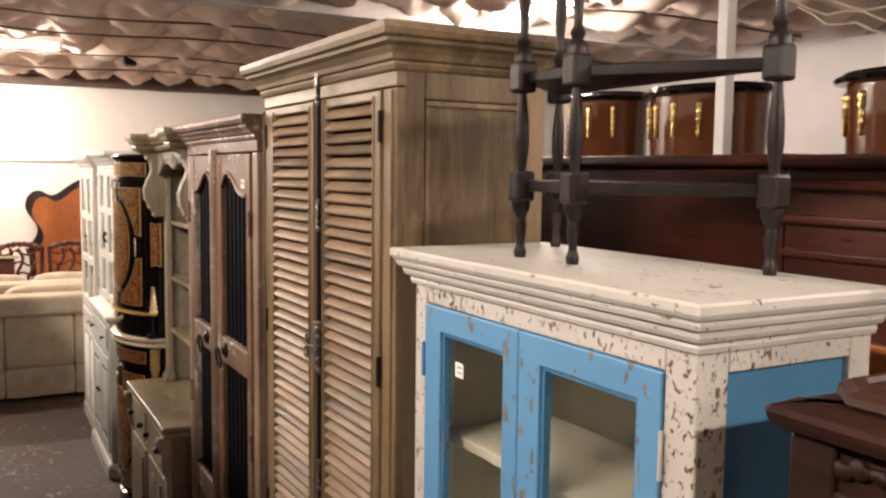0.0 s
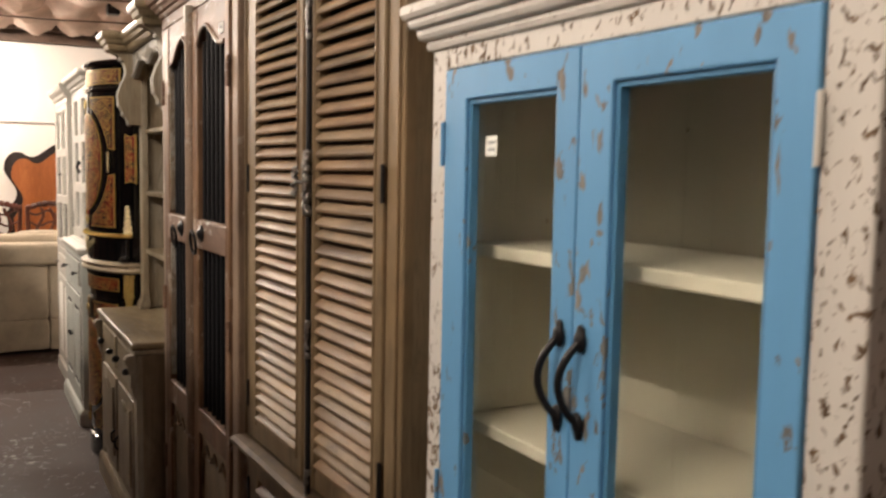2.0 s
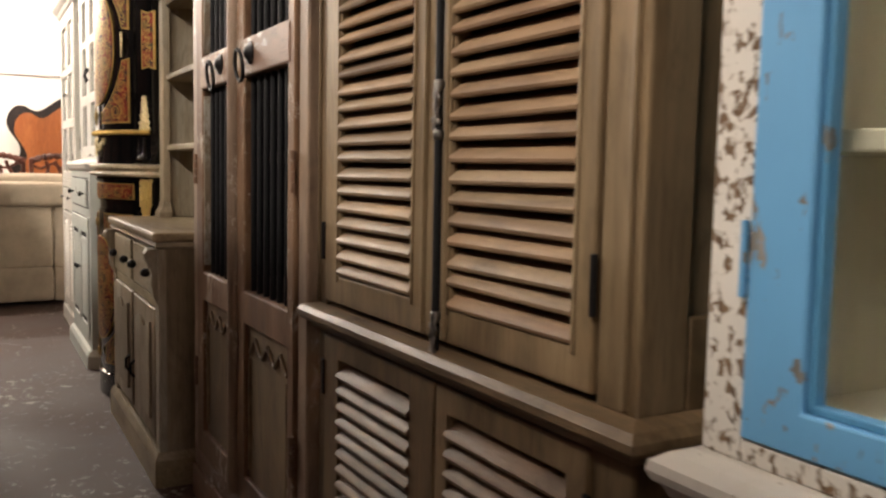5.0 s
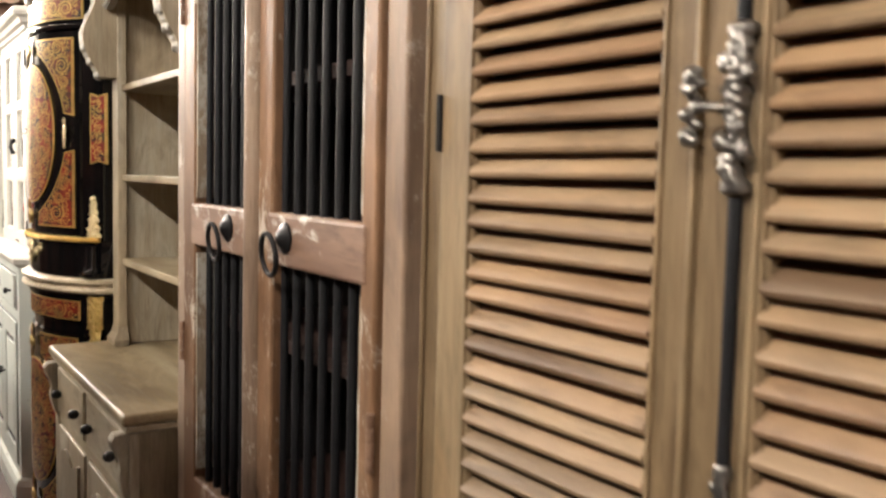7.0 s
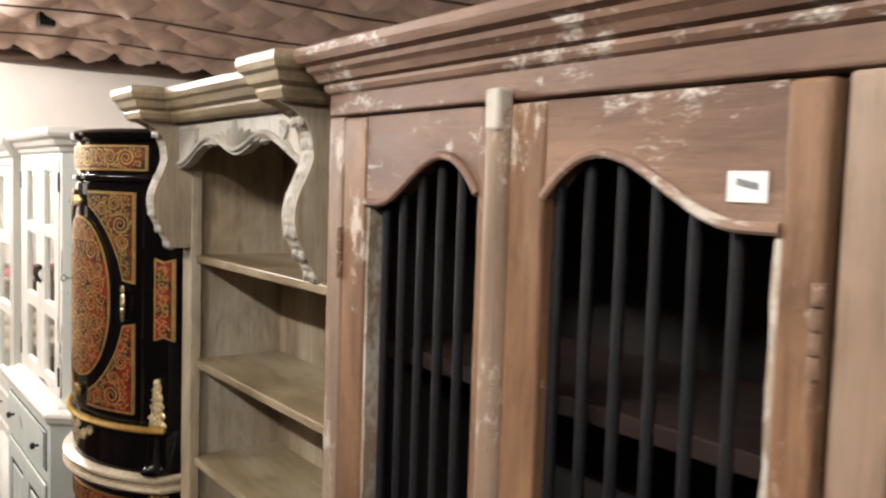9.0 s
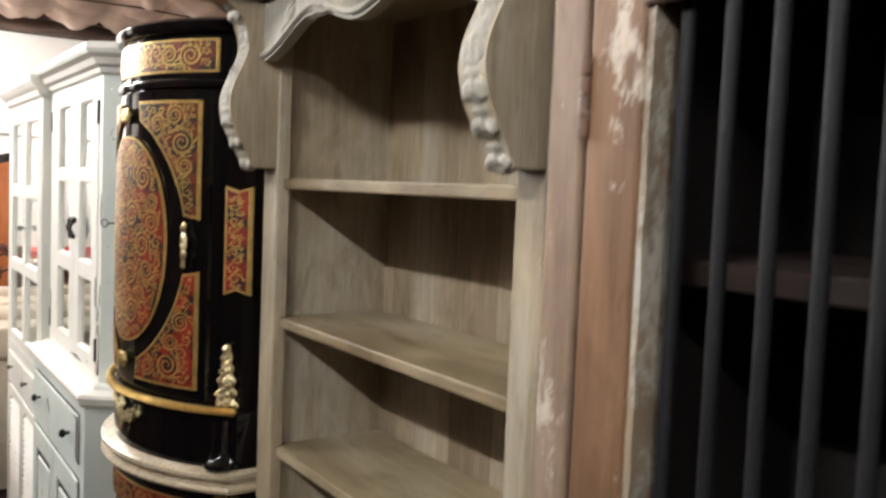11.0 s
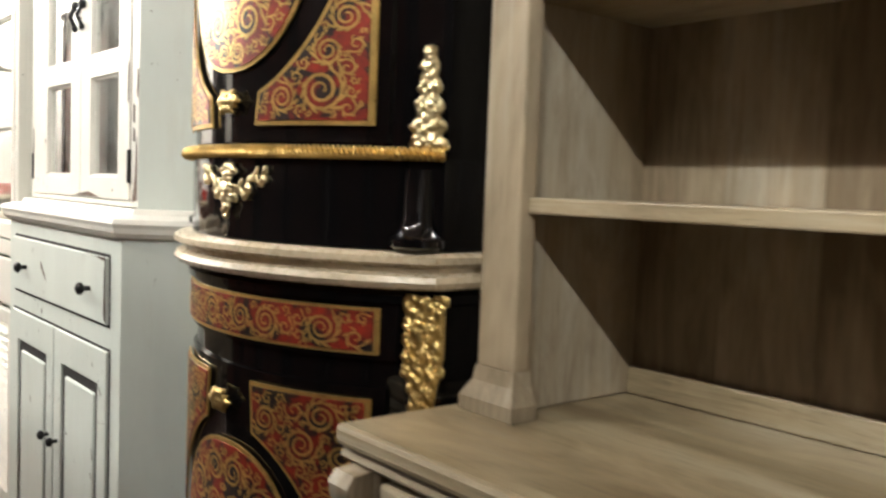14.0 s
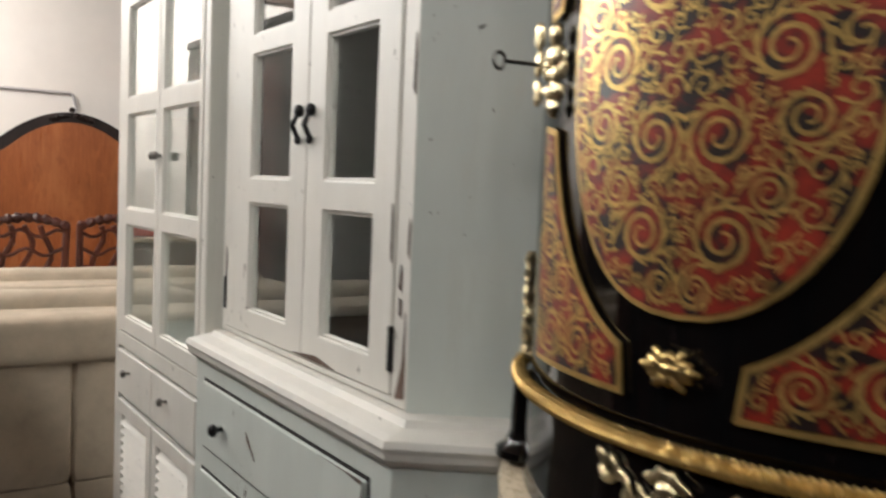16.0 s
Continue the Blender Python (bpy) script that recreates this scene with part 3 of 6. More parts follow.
        part("handle", bm, IRON, door, "black iron bow handle", True)
        y = b + 0.004 if a > 0.9 else a - 0.004
        for z in (1.52, 0.93):
            bm = bmesh.new()
            sweep(bm, [(f0 - 0.001, y, z - 0.036), (f0 - 0.001, y, z + 0.036)], 0.004, 8)
            part("hinge", bm, BLUE_PAINT if a > 0.9 else WHITE_RUB, door, "painted hinge", True)
    tag = part("price_tag", boxes((X + 0.0205, X + 0.0215, 1.242, 1.274, 1.500, 1.531), bevel=0), PAPER, root, "small white paper sticker inside the glass")
    part("writing", boxes((X + 0.0195, X + 0.0203, 1.246, 1.266, 1.519, 1.523), (X + 0.0195, X + 0.0203, 1.248, 1.264, 1.508, 1.512), bevel=0), INK, tag)
    # lower half
    prof = [(0.0, 0.655), (0.010, 0.658), (0.014, 0.668), (0.012, 0.678), (0.026, 0.684), (0.032, 0.695), (0.040, 0.700), (0.044, 0.710), (0.042, 0.720), (0.028, 0.730), (0.010, 0.735)]
    part("rail", boxes((X, X + 0.04, Y0 + 0.062, Y1 - 0.050, 0.735, 0.758)), WHITE_CHIP, root)
    part("waist", moulding(bmesh.new(), plan(X, XB, Y0, Y1 - 0.012), (1,), prof), WHITE_RUB, root, "white waist moulding")
    part("lower_body", boxes((X + 0.012, XB, Y0 + 0.004, Y1 - 0.01, 0.08, 0.655)), WHITE_CHIP, root)
    for a, b in ((Y0 + 0.05, split - 0.01), (split + 0.01, Y1 - 0.05)):
        drawer = part("drawer", boxes((X - 0.004, X + 0.014, a, b, 0.50, 0.638), bevel=0.005), BLUE_PAINT, root, "blue painted drawer front")
        bm = bmesh.new()
        blob(bm, (X - 0.016, (a + b) / 2, 0.58), (0.014, 0.014, 0.014))
        part("knob", bm, IRON, drawer, "", True)
        part("door", boxes((X - 0.004, X + 0.014, a, b, 0.14, 0.48), bevel=0.005), BLUE_PAINT, root, "blue painted lower door")
    part("plinth", boxes((X - 0.006, XB, Y0 - 0.004, Y1 - 0.004, 0.0, 0.085)), WHITE_CHIP, root)


blue_cabinet()


# ---- turned stand on top of it, and the dark table beside it ----
def turned_leg(bm, x, y, z0, levels, r):
    prof = [(r * 0.85, z0), (r * 1.0, z0 + 0.012), (r * 0.75, z0 + 0.02), (r * 0.62, z0 + 0.03), (r * 0.95, z0 + 0.06), (r * 0.6, z0 + 0.085)]
    for a, b in zip(levels, levels[1:]):
        h = b - a
        prof += [(r * 0.7, a + 0.01), (r * 1.45, a + 0.03), (r * 1.45, a + 0.055), (r * 0.8, a + 0.066), (r * 1.1, a + 0.078), (r * 0.6, a + 0.09), (r * 0.75, a + h * 0.42), (r * 1.08, a + h * 0.55), (r * 1.0, a + h * 0.72), (r * 0.6, b - 0.02), (r * 1.05, b - 0.012), (r * 0.6, b)]
    return lathe(bm, prof, x, y, 14)


def turned_stand():
    root = thing("display_stand", 0.90, 1.0, 1.753, "dark turned wooden tiered stand standing on the blue cabinet", "stand")
    legs = [(0.848, 1.166), (0.861, 1.013), (1.067, 0.746), (1.056, 1.336)]
    for x, y in legs:
        bm = turned_leg(bmesh.new(), x, y, 1.7535, (1.82, 2.09, 2.40, 2.6), 0.0128)
        leg = part("leg", bm, DARK_WOOD, root, "", True)
        for z in (1.892, 2.102, 2.40):
            part("block", box(bmesh.new(), x - 0.0205, x + 0.0205, y - 0.0205, y + 0.0205, z - 0.030, z + 0.030, 0.007), DARK_WOOD, leg)
    for z in (1.882, 2.090, 2.39):
        pts = [legs[1], legs[2], legs[3], legs[0]]
        part("shelf", prism(bmesh.new(), pts, "z", z, z + 0.022, 0.003), DARK_WOOD, root)


turned_stand()


def dark_table():
    x0, x1, y0, y1, z = 0.692, 1.16, -0.12, 0.424, 1.655
    root = thing("side_table", x0, 0.15, 0.0, "tall dark mahogany side table with carved apron and raised top", "table")
    def cut(d, c):
        a, b, e, g = x0 + d, x1 - d, y0 + d, y1 - d
        return [(a + c, e), (b - c, e), (b, e + c), (b, g - c), (b - c, g), (a + c, g), (a, g - c), (a, e + c)]
    part("tabletop", moulding(bmesh.new(), cut(0.0, 0.008), (), [(-0.022, z - 0.026), (-0.006, z - 0.020), (0.0, z - 0.010), (0.002, z - 0.003), (-0.004, z + 0.003), (-0.020, z + 0.008), (-0.034, z + 0.012)]), TABLE_WOOD, root, "polished top with moulded edge")
    part("raised_top", moulding(bmesh.new(), cut(0.040, 0.045), (), [(0.0, z + 0.012), (0.006, z + 0.018), (0.004, z + 0.026), (-0.008, z + 0.034), (-0.022, z + 0.036), (-0.026, z + 0.031), (-0.05, z + 0.031)]), TABLE_WOOD, root, "carved raised top with shaped corners")
    for a, b, e, g in ((x0 + 0.030, x0 + 0.045, y0 + 0.07, y1 - 0.07), (x1 - 0.045, x1 - 0.030, y0 + 0.07, y1 - 0.07), (x0 + 0.07, x1 - 0.07, y1 - 0.045, y1 - 0.030), (x0 + 0.07, x1 - 0.07, y0 + 0.030, y0 + 0.045)):
        part("apron", boxes((a, b, e, g, z - 0.115, z - 0.026), bevel=0.004), TABLE_WOOD, root)
    bm = bmesh.new()
    for k in range(18):
        blob(bm, (x0 + 0.028, y0 + 0.09 + 0.0215 * k, z - 0.052 + 0.006 * math.sin(k * 1.3)), (0.006, 0.013, 0.011), 35, 0.004)
    cast(part("carving", bm, TABLE_WOOD, root, "carved scrolls along the apron", True), 0.002)
    part("apron_bead", boxes((x0 + 0.024, x0 + 0.034, y0 + 0.07, y1 - 0.07, z - 0.090, z - 0.078), bevel=0.004), TABLE_WOOD, root)
    for x in (x0 + 0.052, x1 - 0.052):
        for y in (y0 + 0.052, y1 - 0.052):
            bm = bmesh.new()
            lathe(bm, [(0.020, 0.0), (0.024, 0.03), (0.016, 0.06), (0.020, 0.4), (0.027, 0.7), (0.018, 0.74), (0.024, 0.78), (0.019, 1.1), (0.026, z - 0.18), (0.018, z - 0.15), (0.026, z - 0.13), (0.026, z - 0.120)], x, y, 16)
            leg = part("leg", bm, TABLE_WOOD, root, "", True)
            part("block", box(bmesh.new(), x - 0.030, x + 0.030, y - 0.030, y + 0.030, z - 0.125, z - 0.0265, 0.004), TABLE_WOOD, leg)


dark_table()


# ---- louvred armoire ----
def slat_mesh(length, depth, thick, tilt):
    """One rounded louvre, tilted outwards and down."""
    bm = bmesh.new()
    pts = []
    for k in range(12):
        a = 2 * math.pi * k / 12
        u, v = depth / 2 * math.copysign(abs(math.cos(a)) ** 0.55, math.cos(a)), thick / 2 * math.copysign(abs(math.sin(a)) ** 0.8, math.sin(a))
        pts.append((u * math.cos(tilt) - v * math.sin(tilt), u * math.sin(tilt) + v * math.cos(tilt)))
    prism(bm, pts, "y", -length / 2, length / 2)
    return mesh_of("slat", bm, SLAT_WOOD, True)


def clasp(bm, x, y, z, big):
    """A cast ornament on a bolt rod: a twisted leafy body between two collars."""
    s = 1.0 if big else 0.55
    for k in range(15):
        dz = (k - 7) * 0.0082 * s
        w = (0.0105 + 0.0035 * math.cos(k * 0.9)) * s
        blob(bm, (x - 0.004 * s, y + 0.003 * math.sin(k * 1.2) * s, z + dz), (0.011 * s, w, 0.007 * s), 35, 0.003 * s)
        blob(bm, (x - 0.010 * s, y + 0.008 * math.sin(k * 0.9) * s, z + dz), (0.005 * s, 0.005 * s, 0.007 * s), 40, 0.003 * s)
    for sy, sz in ((-1, 0.030), (1, 0.040), (-1, -0.034), (1, -0.028)):
        blob(bm, (x - 0.007 * s, y + sy * 0.012 * s, z + sz * s), (0.007 * s, 0.007 * s, 0.010 * s), 0, 0.004 * s)
    for dz in (-0.066, 0.066):
        lathe(bm, [(0.006, z + dz * s - 0.008), (0.012 * s + 0.002, z + dz * s - 0.004), (0.012 * s + 0.002, z + dz * s + 0.004), (0.006, z + dz * s + 0.008)], x, y, 10)


def rod_y(z):
    """The bolt rod hangs slightly out of true."""
    return 1.924 + 0.008 * (z - 0.74) / 1.4


def louvre_armoire():
    X, Y0, Y1, XB = 0.725, 1.504, 2.424, 1.13
    root = thing("louvred_armoire", X, 1.985, 0.0, "weathered grey-brown pine armoire with louvred doors and iron bolt", "armoire", turn=1.3)
    part("side_panel", boxes((X + 0.06, XB, Y0 + 0.012, Y0 + 0.032, 0.74, 2.15)), GREY_WOOD, root)
    part("side_panel", boxes((X + 0.03, XB, Y1 - 0.02, Y1, 0.74, 2.15)), GREY_WOOD, root)
    for a, b, z0, z1 in ((X + 0.02, X + 0.075, 0.74, 2.15), (XB - 0.07, XB, 0.74, 2.15), (X + 0.075, XB - 0.07, 2.08, 2.15), (X + 0.075, XB - 0.07, 1.42, 1.49), (X + 0.075, XB - 0.07, 0.74, 0.85)):
        part("side_frame", boxes((a, b, Y0, Y0 + 0.03, z0, z1), bevel=0.004), GREY_WOOD, root)
    part("side_bead", boxes((X + 0.078, XB - 0.073, Y0 + 0.004, Y0 + 0.014, 2.066, 2.079), (X + 0.078, X + 0.09, Y0 + 0.004, Y0 + 0.014, 1.49, 2.066), bevel=0.003), GREY_WOOD, root)
    # Back and inner sheet are near-black, painting the shade behind the slats.
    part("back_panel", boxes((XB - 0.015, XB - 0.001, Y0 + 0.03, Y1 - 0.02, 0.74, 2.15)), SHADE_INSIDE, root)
    part("inside", boxes((X + 0.05, X + 0.056, Y0 + 0.04, Y1 - 0.03, 0.76, 2.12), bevel=0), SHADE_INSIDE, root, "near-black sheet painting the shade behind the louvres")
    # face frame
    for a, b in ((Y0, 1.574), (2.386, Y1)):
        bm = bmesh.new()
        box(bm, X + 0.002, X + 0.03, a, b, 0.74, 2.105, 0.004)
        side = 1 if a > 2 else -1
        mid = (a + b) / 2
        box(bm, X - 0.004, X + 0.004, mid + side * 0.012, mid + side * 0.020, 0.745, 2.10, 0.003)
        part("stile", bm, GREY_WOOD, root)
    part("top_rail", boxes((X + 0.002, X + 0.03, Y0, Y1, 2.108, 2.150)), GREY_WOOD_Y, root)
    prof = [(0.0, 2.140), (0.006, 2.145), (0.010, 2.155), (0.008, 2.161), (0.016, 2.165), (0.020, 2.177), (0.030, 2.191), (0.042, 2.199), (0.044, 2.207), (0.054, 2.212), (0.058, 2.225), (0.058, 2.238), (0.050, 2.242)]
    part("cornice", moulding(bmesh.new(), plan(X, XB, Y0, Y1), (1,), prof), GREY_WOOD_Y, root, "moulded pine cornice")
    slat_l, slat_s = slat_mesh(0.292, 0.046, 0.0150, radians(38)), None
    pitch, zb, zt = 0.0303, 0.806, 2.080
    # doors: outer stile, inner stile, louvre opening
    for y0, y1, g0, g1, hand in ((1.9395, 2.384, 2.026, 2.312, 1), (1.576, 1.9365, 1.617, 1.898, -1)):
        f0, f1 = X - 0.004, X + 0.024
        door = part("door", lattice(f0, f1, (y0, g0, g1, y1), (0.752, zb, zt, 2.103), {(1, 1)}, 0.004), GREY_WOOD, root, "louvred door")
        for a, b in ((g0 - 0.010, g0 - 0.004), (g1 + 0.004, g1 + 0.010)):
            part("bead", boxes((f0 - 0.004, f0 + 0.004, a, b, zb - 0.012, zt + 0.012), bevel=0.002), GREY_WOOD, door)
        count = 42
        for k in range(count):
            slat = piece("slat", slat_l, door, Vector((X + 0.010, (g0 + g1) / 2, zb + 0.016 + k * pitch + 0.0015 * math.sin(k * 2.7 + hand))) - root_place(root))
            slat.rotation_euler = (radians(0.35 * math.sin(k * 1.9)), radians(2.5 * math.sin(k * 3.1 + hand)), 0)
        for z in (2.02, 1.45, 0.880 if hand < 0 else 0.868):
            y = y1 + 0.001 if hand > 0 else y0 - 0.001
            bm = boxes((f0 - 0.004, f0 + 0.002, y - 0.004, y + 0.004, z - 0.036, z + 0.036), bevel=0.002)
            sweep(bm, [(f0 - 0.003, y, z - 0.036), (f0 - 0.003, y, z + 0.036)], 0.0038, 8)
            part("hinge", bm, IRON, door, "dark iron hinge")
    bm = bmesh.new()
    box(bm, X - 0.012, X + 0.004, 1.974, 1.981, 0.756, 2.10, 0.003)
    box(bm, X - 0.012, X + 0.004, 1.906, 1.914, 0.756, 2.10, 0.003)
    part("astragal", bm, GREY_WOOD, root)
    bolt = part("bolt_rod", sweep(bmesh.new(), [(X - 0.014, rod_y(0.74 + 0.05 * k), 0.74 + 0.05 * k) for k in range(29)], 0.0062, 10), BAR_IRON, root, "long iron espagnolette rod", True)
    for z, big in ((1.445, True), (1.80, False), (1.095, False), (2.13, False), (0.755, False)):
        bm = bmesh.new()
        clasp(bm, X - 0.014, rod_y(z), z, big)
        cast(part("clasp", bm, PEWTER, bolt, "cast pewter-coloured clasp", True), 0.0018)
    bm = bmesh.new()
    sweep(bm, [(X - 0.018, 1.931, 1.445), (X - 0.030, 1.947, 1.447), (X - 0.033, 1.961, 1.447)], 0.0048, 8)
    for k in range(9):
        dz = (k - 4) * 0.0072
        blob(bm, (X - 0.032 - 0.003 * math.cos(k * 2.1), 1.964 + 0.003 * math.sin(k * 2.4), 1.447 + dz), (0.006, 0.0065 + 0.0012 * abs(k - 4), 0.0062), 30 * math.sin(k * 1.3), 0.004)
    blob(bm, (X - 0.037, 1.966, 1.473), (0.006, 0.008, 0.008), 0, 0.004)
    blob(bm, (X - 0.036, 1.967, 1.422), (0.006, 0.008, 0.008), 0, 0.004)
    cast(part("turn_knob", bm, PEWTER, bolt, "cast scroll knob", True), 0.0018)
    # waist and lower half
    prof = [(0.0, 0.690), (0.010, 0.694), (0.014, 0.704), (0.026, 0.708), (0.034, 0.716), (0.034, 0.726), (0.026, 0.736), (0.0, 0.742)]
    part("waist", moulding(bmesh.new(), plan(X, XB, Y0, Y1), (1,), prof), GREY_WOOD_Y, root, "moulded waist rail")
    part("lower_side", boxes((X + 0.004, XB, Y0, Y0 + 0.03, 0.0, 0.69), (X + 0.004, XB, Y1 - 0.03, Y1, 0.0, 0.69)), GREY_WOOD, root)
    # Same painted shade behind the lower louvres.
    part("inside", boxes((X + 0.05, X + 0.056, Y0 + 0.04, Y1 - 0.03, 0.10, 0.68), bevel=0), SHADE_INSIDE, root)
    part("lower_stile", boxes((X + 0.002, X + 0.03, Y0, 1.574, 0.11, 0.69)), GREY_WOOD, root)
    part("lower_stile", boxes((X + 0.002, X + 0.03, 2.386, Y1, 0.11, 0.69)), GREY_WOOD, root)
    part("plinth", boxes((X - 0.012, X + 0.03, Y0 - 0.004, Y1 - 0.002, 0.0, 0.108), bevel=0.006), GREY_WOOD_Y, root)
    for y0, y1, g0, g1 in ((1.9395, 2.384, 2.026, 2.312), (1.576, 1.9365, 1.617, 1.898)):
        f0, f1 = X - 0.004, X + 0.024
        door = part("lower_door", lattice(f0, f1, (y0, g0, g1, y1), (0.114, 0.18, 0.645, 0.686), {(1, 1)}, 0.004), GREY_WOOD, root, "low louvred door")
        for k in range(15):
            piece("slat", slat_l, door, Vector((X + 0.010, (g0 + g1) / 2, 0.20 + k * pitch)) - root_place(root))
        y = y1 + 0.001 if y0 > 1.9 else y0 - 0.001
        for z in (0.60, 0.20):
            part("hinge", boxes((f0 - 0.004, f0 + 0.002, y - 0.006, y + 0.006, z - 0.035, z + 0.035), bevel=0.002), IRON, door, "dark iron hinge")


louvre_armoire()


# ---- cabinet with iron-barred doors ----
def arch_curve(g_out, g_in):
    """Lower edge of the door's top panel, from the outer stile to the middle: low, swept up to a rounded peak."""
    pts = []
    for k in range(25):
        u = k / 24
        y = g_out + (g_in - g_out) * u
        if u < 0.72:
            z = 1.832 + 0.074 * (0.5 - 0.5 * math.cos(math.pi * max(0.0, (u - 0.12) / 0.60)))
        else:
            z = 1.906 - 0.053 * ((u - 0.72) / 0.28) ** 2
        pts.append((y, z))
    return pts


def barred_cabinet():
    X, Y0, Y1, XB = 0.700, 2.450, 3.456, 1.16
    root = thing("barred_cabinet", X, 2.96, 0.0, "limed reddish teak cabinet with iron-barred doors and ring pulls", "cabinet")
    part("side_panel", boxes((X + 0.03, XB, Y0, Y0 + 0.025, 0.10, 2.03)), PINK_WOOD, root)
    part("side_panel", boxes((X + 0.03, XB, Y1 - 0.025, Y1, 0.10, 2.03)), PINK_WOOD, root)
    # Back, top, sides and shelves carry the inner shade in their colour.
    part("back_panel", boxes((XB - 0.02, XB - 0.001, Y0 + 0.025, Y1 - 0.025, 0.10, 2.03)), BARRED_SHADE, root)
    part("inside_top", boxes((X + 0.03, XB - 0.02, Y0 + 0.025, Y1 - 0.025, 1.97, 2.0)), BARRED_SHADE, root)
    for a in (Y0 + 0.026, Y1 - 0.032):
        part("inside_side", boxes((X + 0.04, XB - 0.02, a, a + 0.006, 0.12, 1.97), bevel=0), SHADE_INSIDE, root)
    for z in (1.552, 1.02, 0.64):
        part("shelf", boxes((X + 0.10, XB - 0.03, Y0 + 0.034, Y1 - 0.034, z, z + 0.028)), INNER_SHELF, root, "inner shelf, darkened for the shade behind the bars")
    for a, b in ((Y0, 2.506), (3.403, Y1)):
        part("stile", boxes((X, X + 0.035, a, b, 0.10, 1.974), bevel=0.005), PINK_WOOD, root)
    part("top_rail", boxes((X, X + 0.035, Y0, Y1, 1.976, 2.03), bevel=0.004), PINK_WOOD_Y, root)
    prof = [(0.0, 2.012), (0.006, 2.016), (0.010, 2.024), (0.009, 2.030), (0.018, 2.034), (0.024, 2.045), (0.032, 2.052), (0.034, 2.060), (0.045, 2.066), (0.050, 2.078), (0.050, 2.090), (0.044, 2.094)]
    part("cornice", moulding(bmesh.new(), plan(X, XB, Y0 + 0.004, Y1 - 0.006), (0, 1), prof), PINK_WOOD_Y, root, "moulded cornice")
    for y0, y1, g0, g1, hand in ((2.990, 3.390, 3.020, 3.316, 1), (2.517, 2.954, 2.560, 2.888, -1)):
        f0, f1 = X - 0.006, X + 0.03
        outer, inner = (g1, g0) if hand > 0 else (g0, g1)
        bm = lattice(f0, f1, (y0, g0, g1, y1), (0.16, 0.235, 0.622, 0.704, 1.970), {(1, 1), (1, 3)}, 0.005)
        door = part("door", bm, DOOR_WOOD, root, "worn door with flaking pale paint")
        curve = arch_curve(outer, inner)
        pts = curve + [(inner, 1.970), (outer, 1.970)]
        part("arched_panel", prism(bmesh.new(), pts, "x", f0 + 0.003, f1 - 0.004), PINK_WOOD_Y, door, "arched top panel")
        bm = bmesh.new()
        sweep(bm, [(f0 + 0.001, y, z) for y, z in curve], 0.0065, 8)
        part("arch_bead", bm, PINK_WOOD_Y, door, "", True)
        part("mid_rail", boxes((f0 - 0.003, f1, g0 - 0.018, g1 + 0.018, 1.222, 1.312), bevel=0.006), PINK_WOOD_Y, door, "flaking middle rail")
        # scraped inner edge of the opening
        edge = outer
        s = -1 if hand > 0 else 1
        for k0, k1 in ((0, 12), (15, 28)):
            bm = bmesh.new()
            row = [(edge, 0.724 + k0 * 0.04)] + [(edge + s * (0.008 + 0.005 * noise.noise((k * 1.3, hand, 0))), 0.724 + k * 0.04) for k in range(k0, k1 + 1)] + [(edge, 0.724 + k1 * 0.04)]
            prism(bm, row, "x", f0 + 0.004, f1 + 0.01)
            part("scraped_edge", bm, RAW_WOOD, door, "scraped bare inner edge")
        part("low_panel", boxes((f0 + 0.012, f1 - 0.004, g0, g1, 0.235, 0.622)), GREY_WOOD, door, "sunk lower panel")
        bm = bmesh.new()
        m = (g0 + g1) / 2
        trim = [(m + (g1 - m - 0.02) * a, 0.592 - 0.035 * abs(math.sin(math.pi * 1.5 * a)) ** 1.5) for a in [k / 12 - 1 for k in range(25)]]
        sweep(bm, [(f0 + 0.010, y, z) for y, z in trim], 0.006, 8)
        sweep(bm, [(f0 + 0.010, g0 + 0.02, z / 100) for z in range(26, 55, 4)], 0.005, 8)
        sweep(bm, [(f0 + 0.010, g1 - 0.02, z / 100) for z in range(26, 55, 4)], 0.005, 8)
        part("carved_trim", bm, GREY_WOOD_Y, door, "scrolled carved trim", True)
        count = 5 if hand > 0 else 6
        bar = mesh_of("bar", lathe(bmesh.new(), [(0.0075, 0.0), (0.0075, 1.29)], 0, 0, 10), BAR_IRON, True)
        for k in range(count):
            y = 3.080 + 0.0505 * k if hand > 0 else 2.620 + 0.0518 * k
            piece("bar", bar, door, Vector((X + 0.016, y, 0.66)) - root_place(root))
        y = 3.100 if hand > 0 else 2.822
        bm = lathe(bmesh.new(), [(0.001, 0.0), (0.012, 0.003), (0.019, 0.010), (0.027, 0.013), (0.027, 0.017)], 0, 0, 16)
        bmesh.ops.transform(bm, matrix=Matrix.Translation((f0 - 0.020, y, 1.272)) @ pose(0, 0, 0, 0, 90, 0), verts=bm.verts)
        rose = part("pull_rose", bm, IRON, door, "domed iron pull rose", True)
        ring = [(f0 - 0.026 - 0.004 * math.cos(a), y + 0.018 + 0.031 * math.sin(a), 1.243 + 0.036 * math.cos(a)) for a in [2 * math.pi * k / 24 for k in range(25)]]
        part("ring", sweep(bmesh.new(), ring, 0.0048, 8), IRON, rose, "iron ring", True)
        yh = y1 + 0.001 if hand > 0 else y0 - 0.001
        for z in (1.745, 1.0, 0.40):
            bm = bmesh.new()
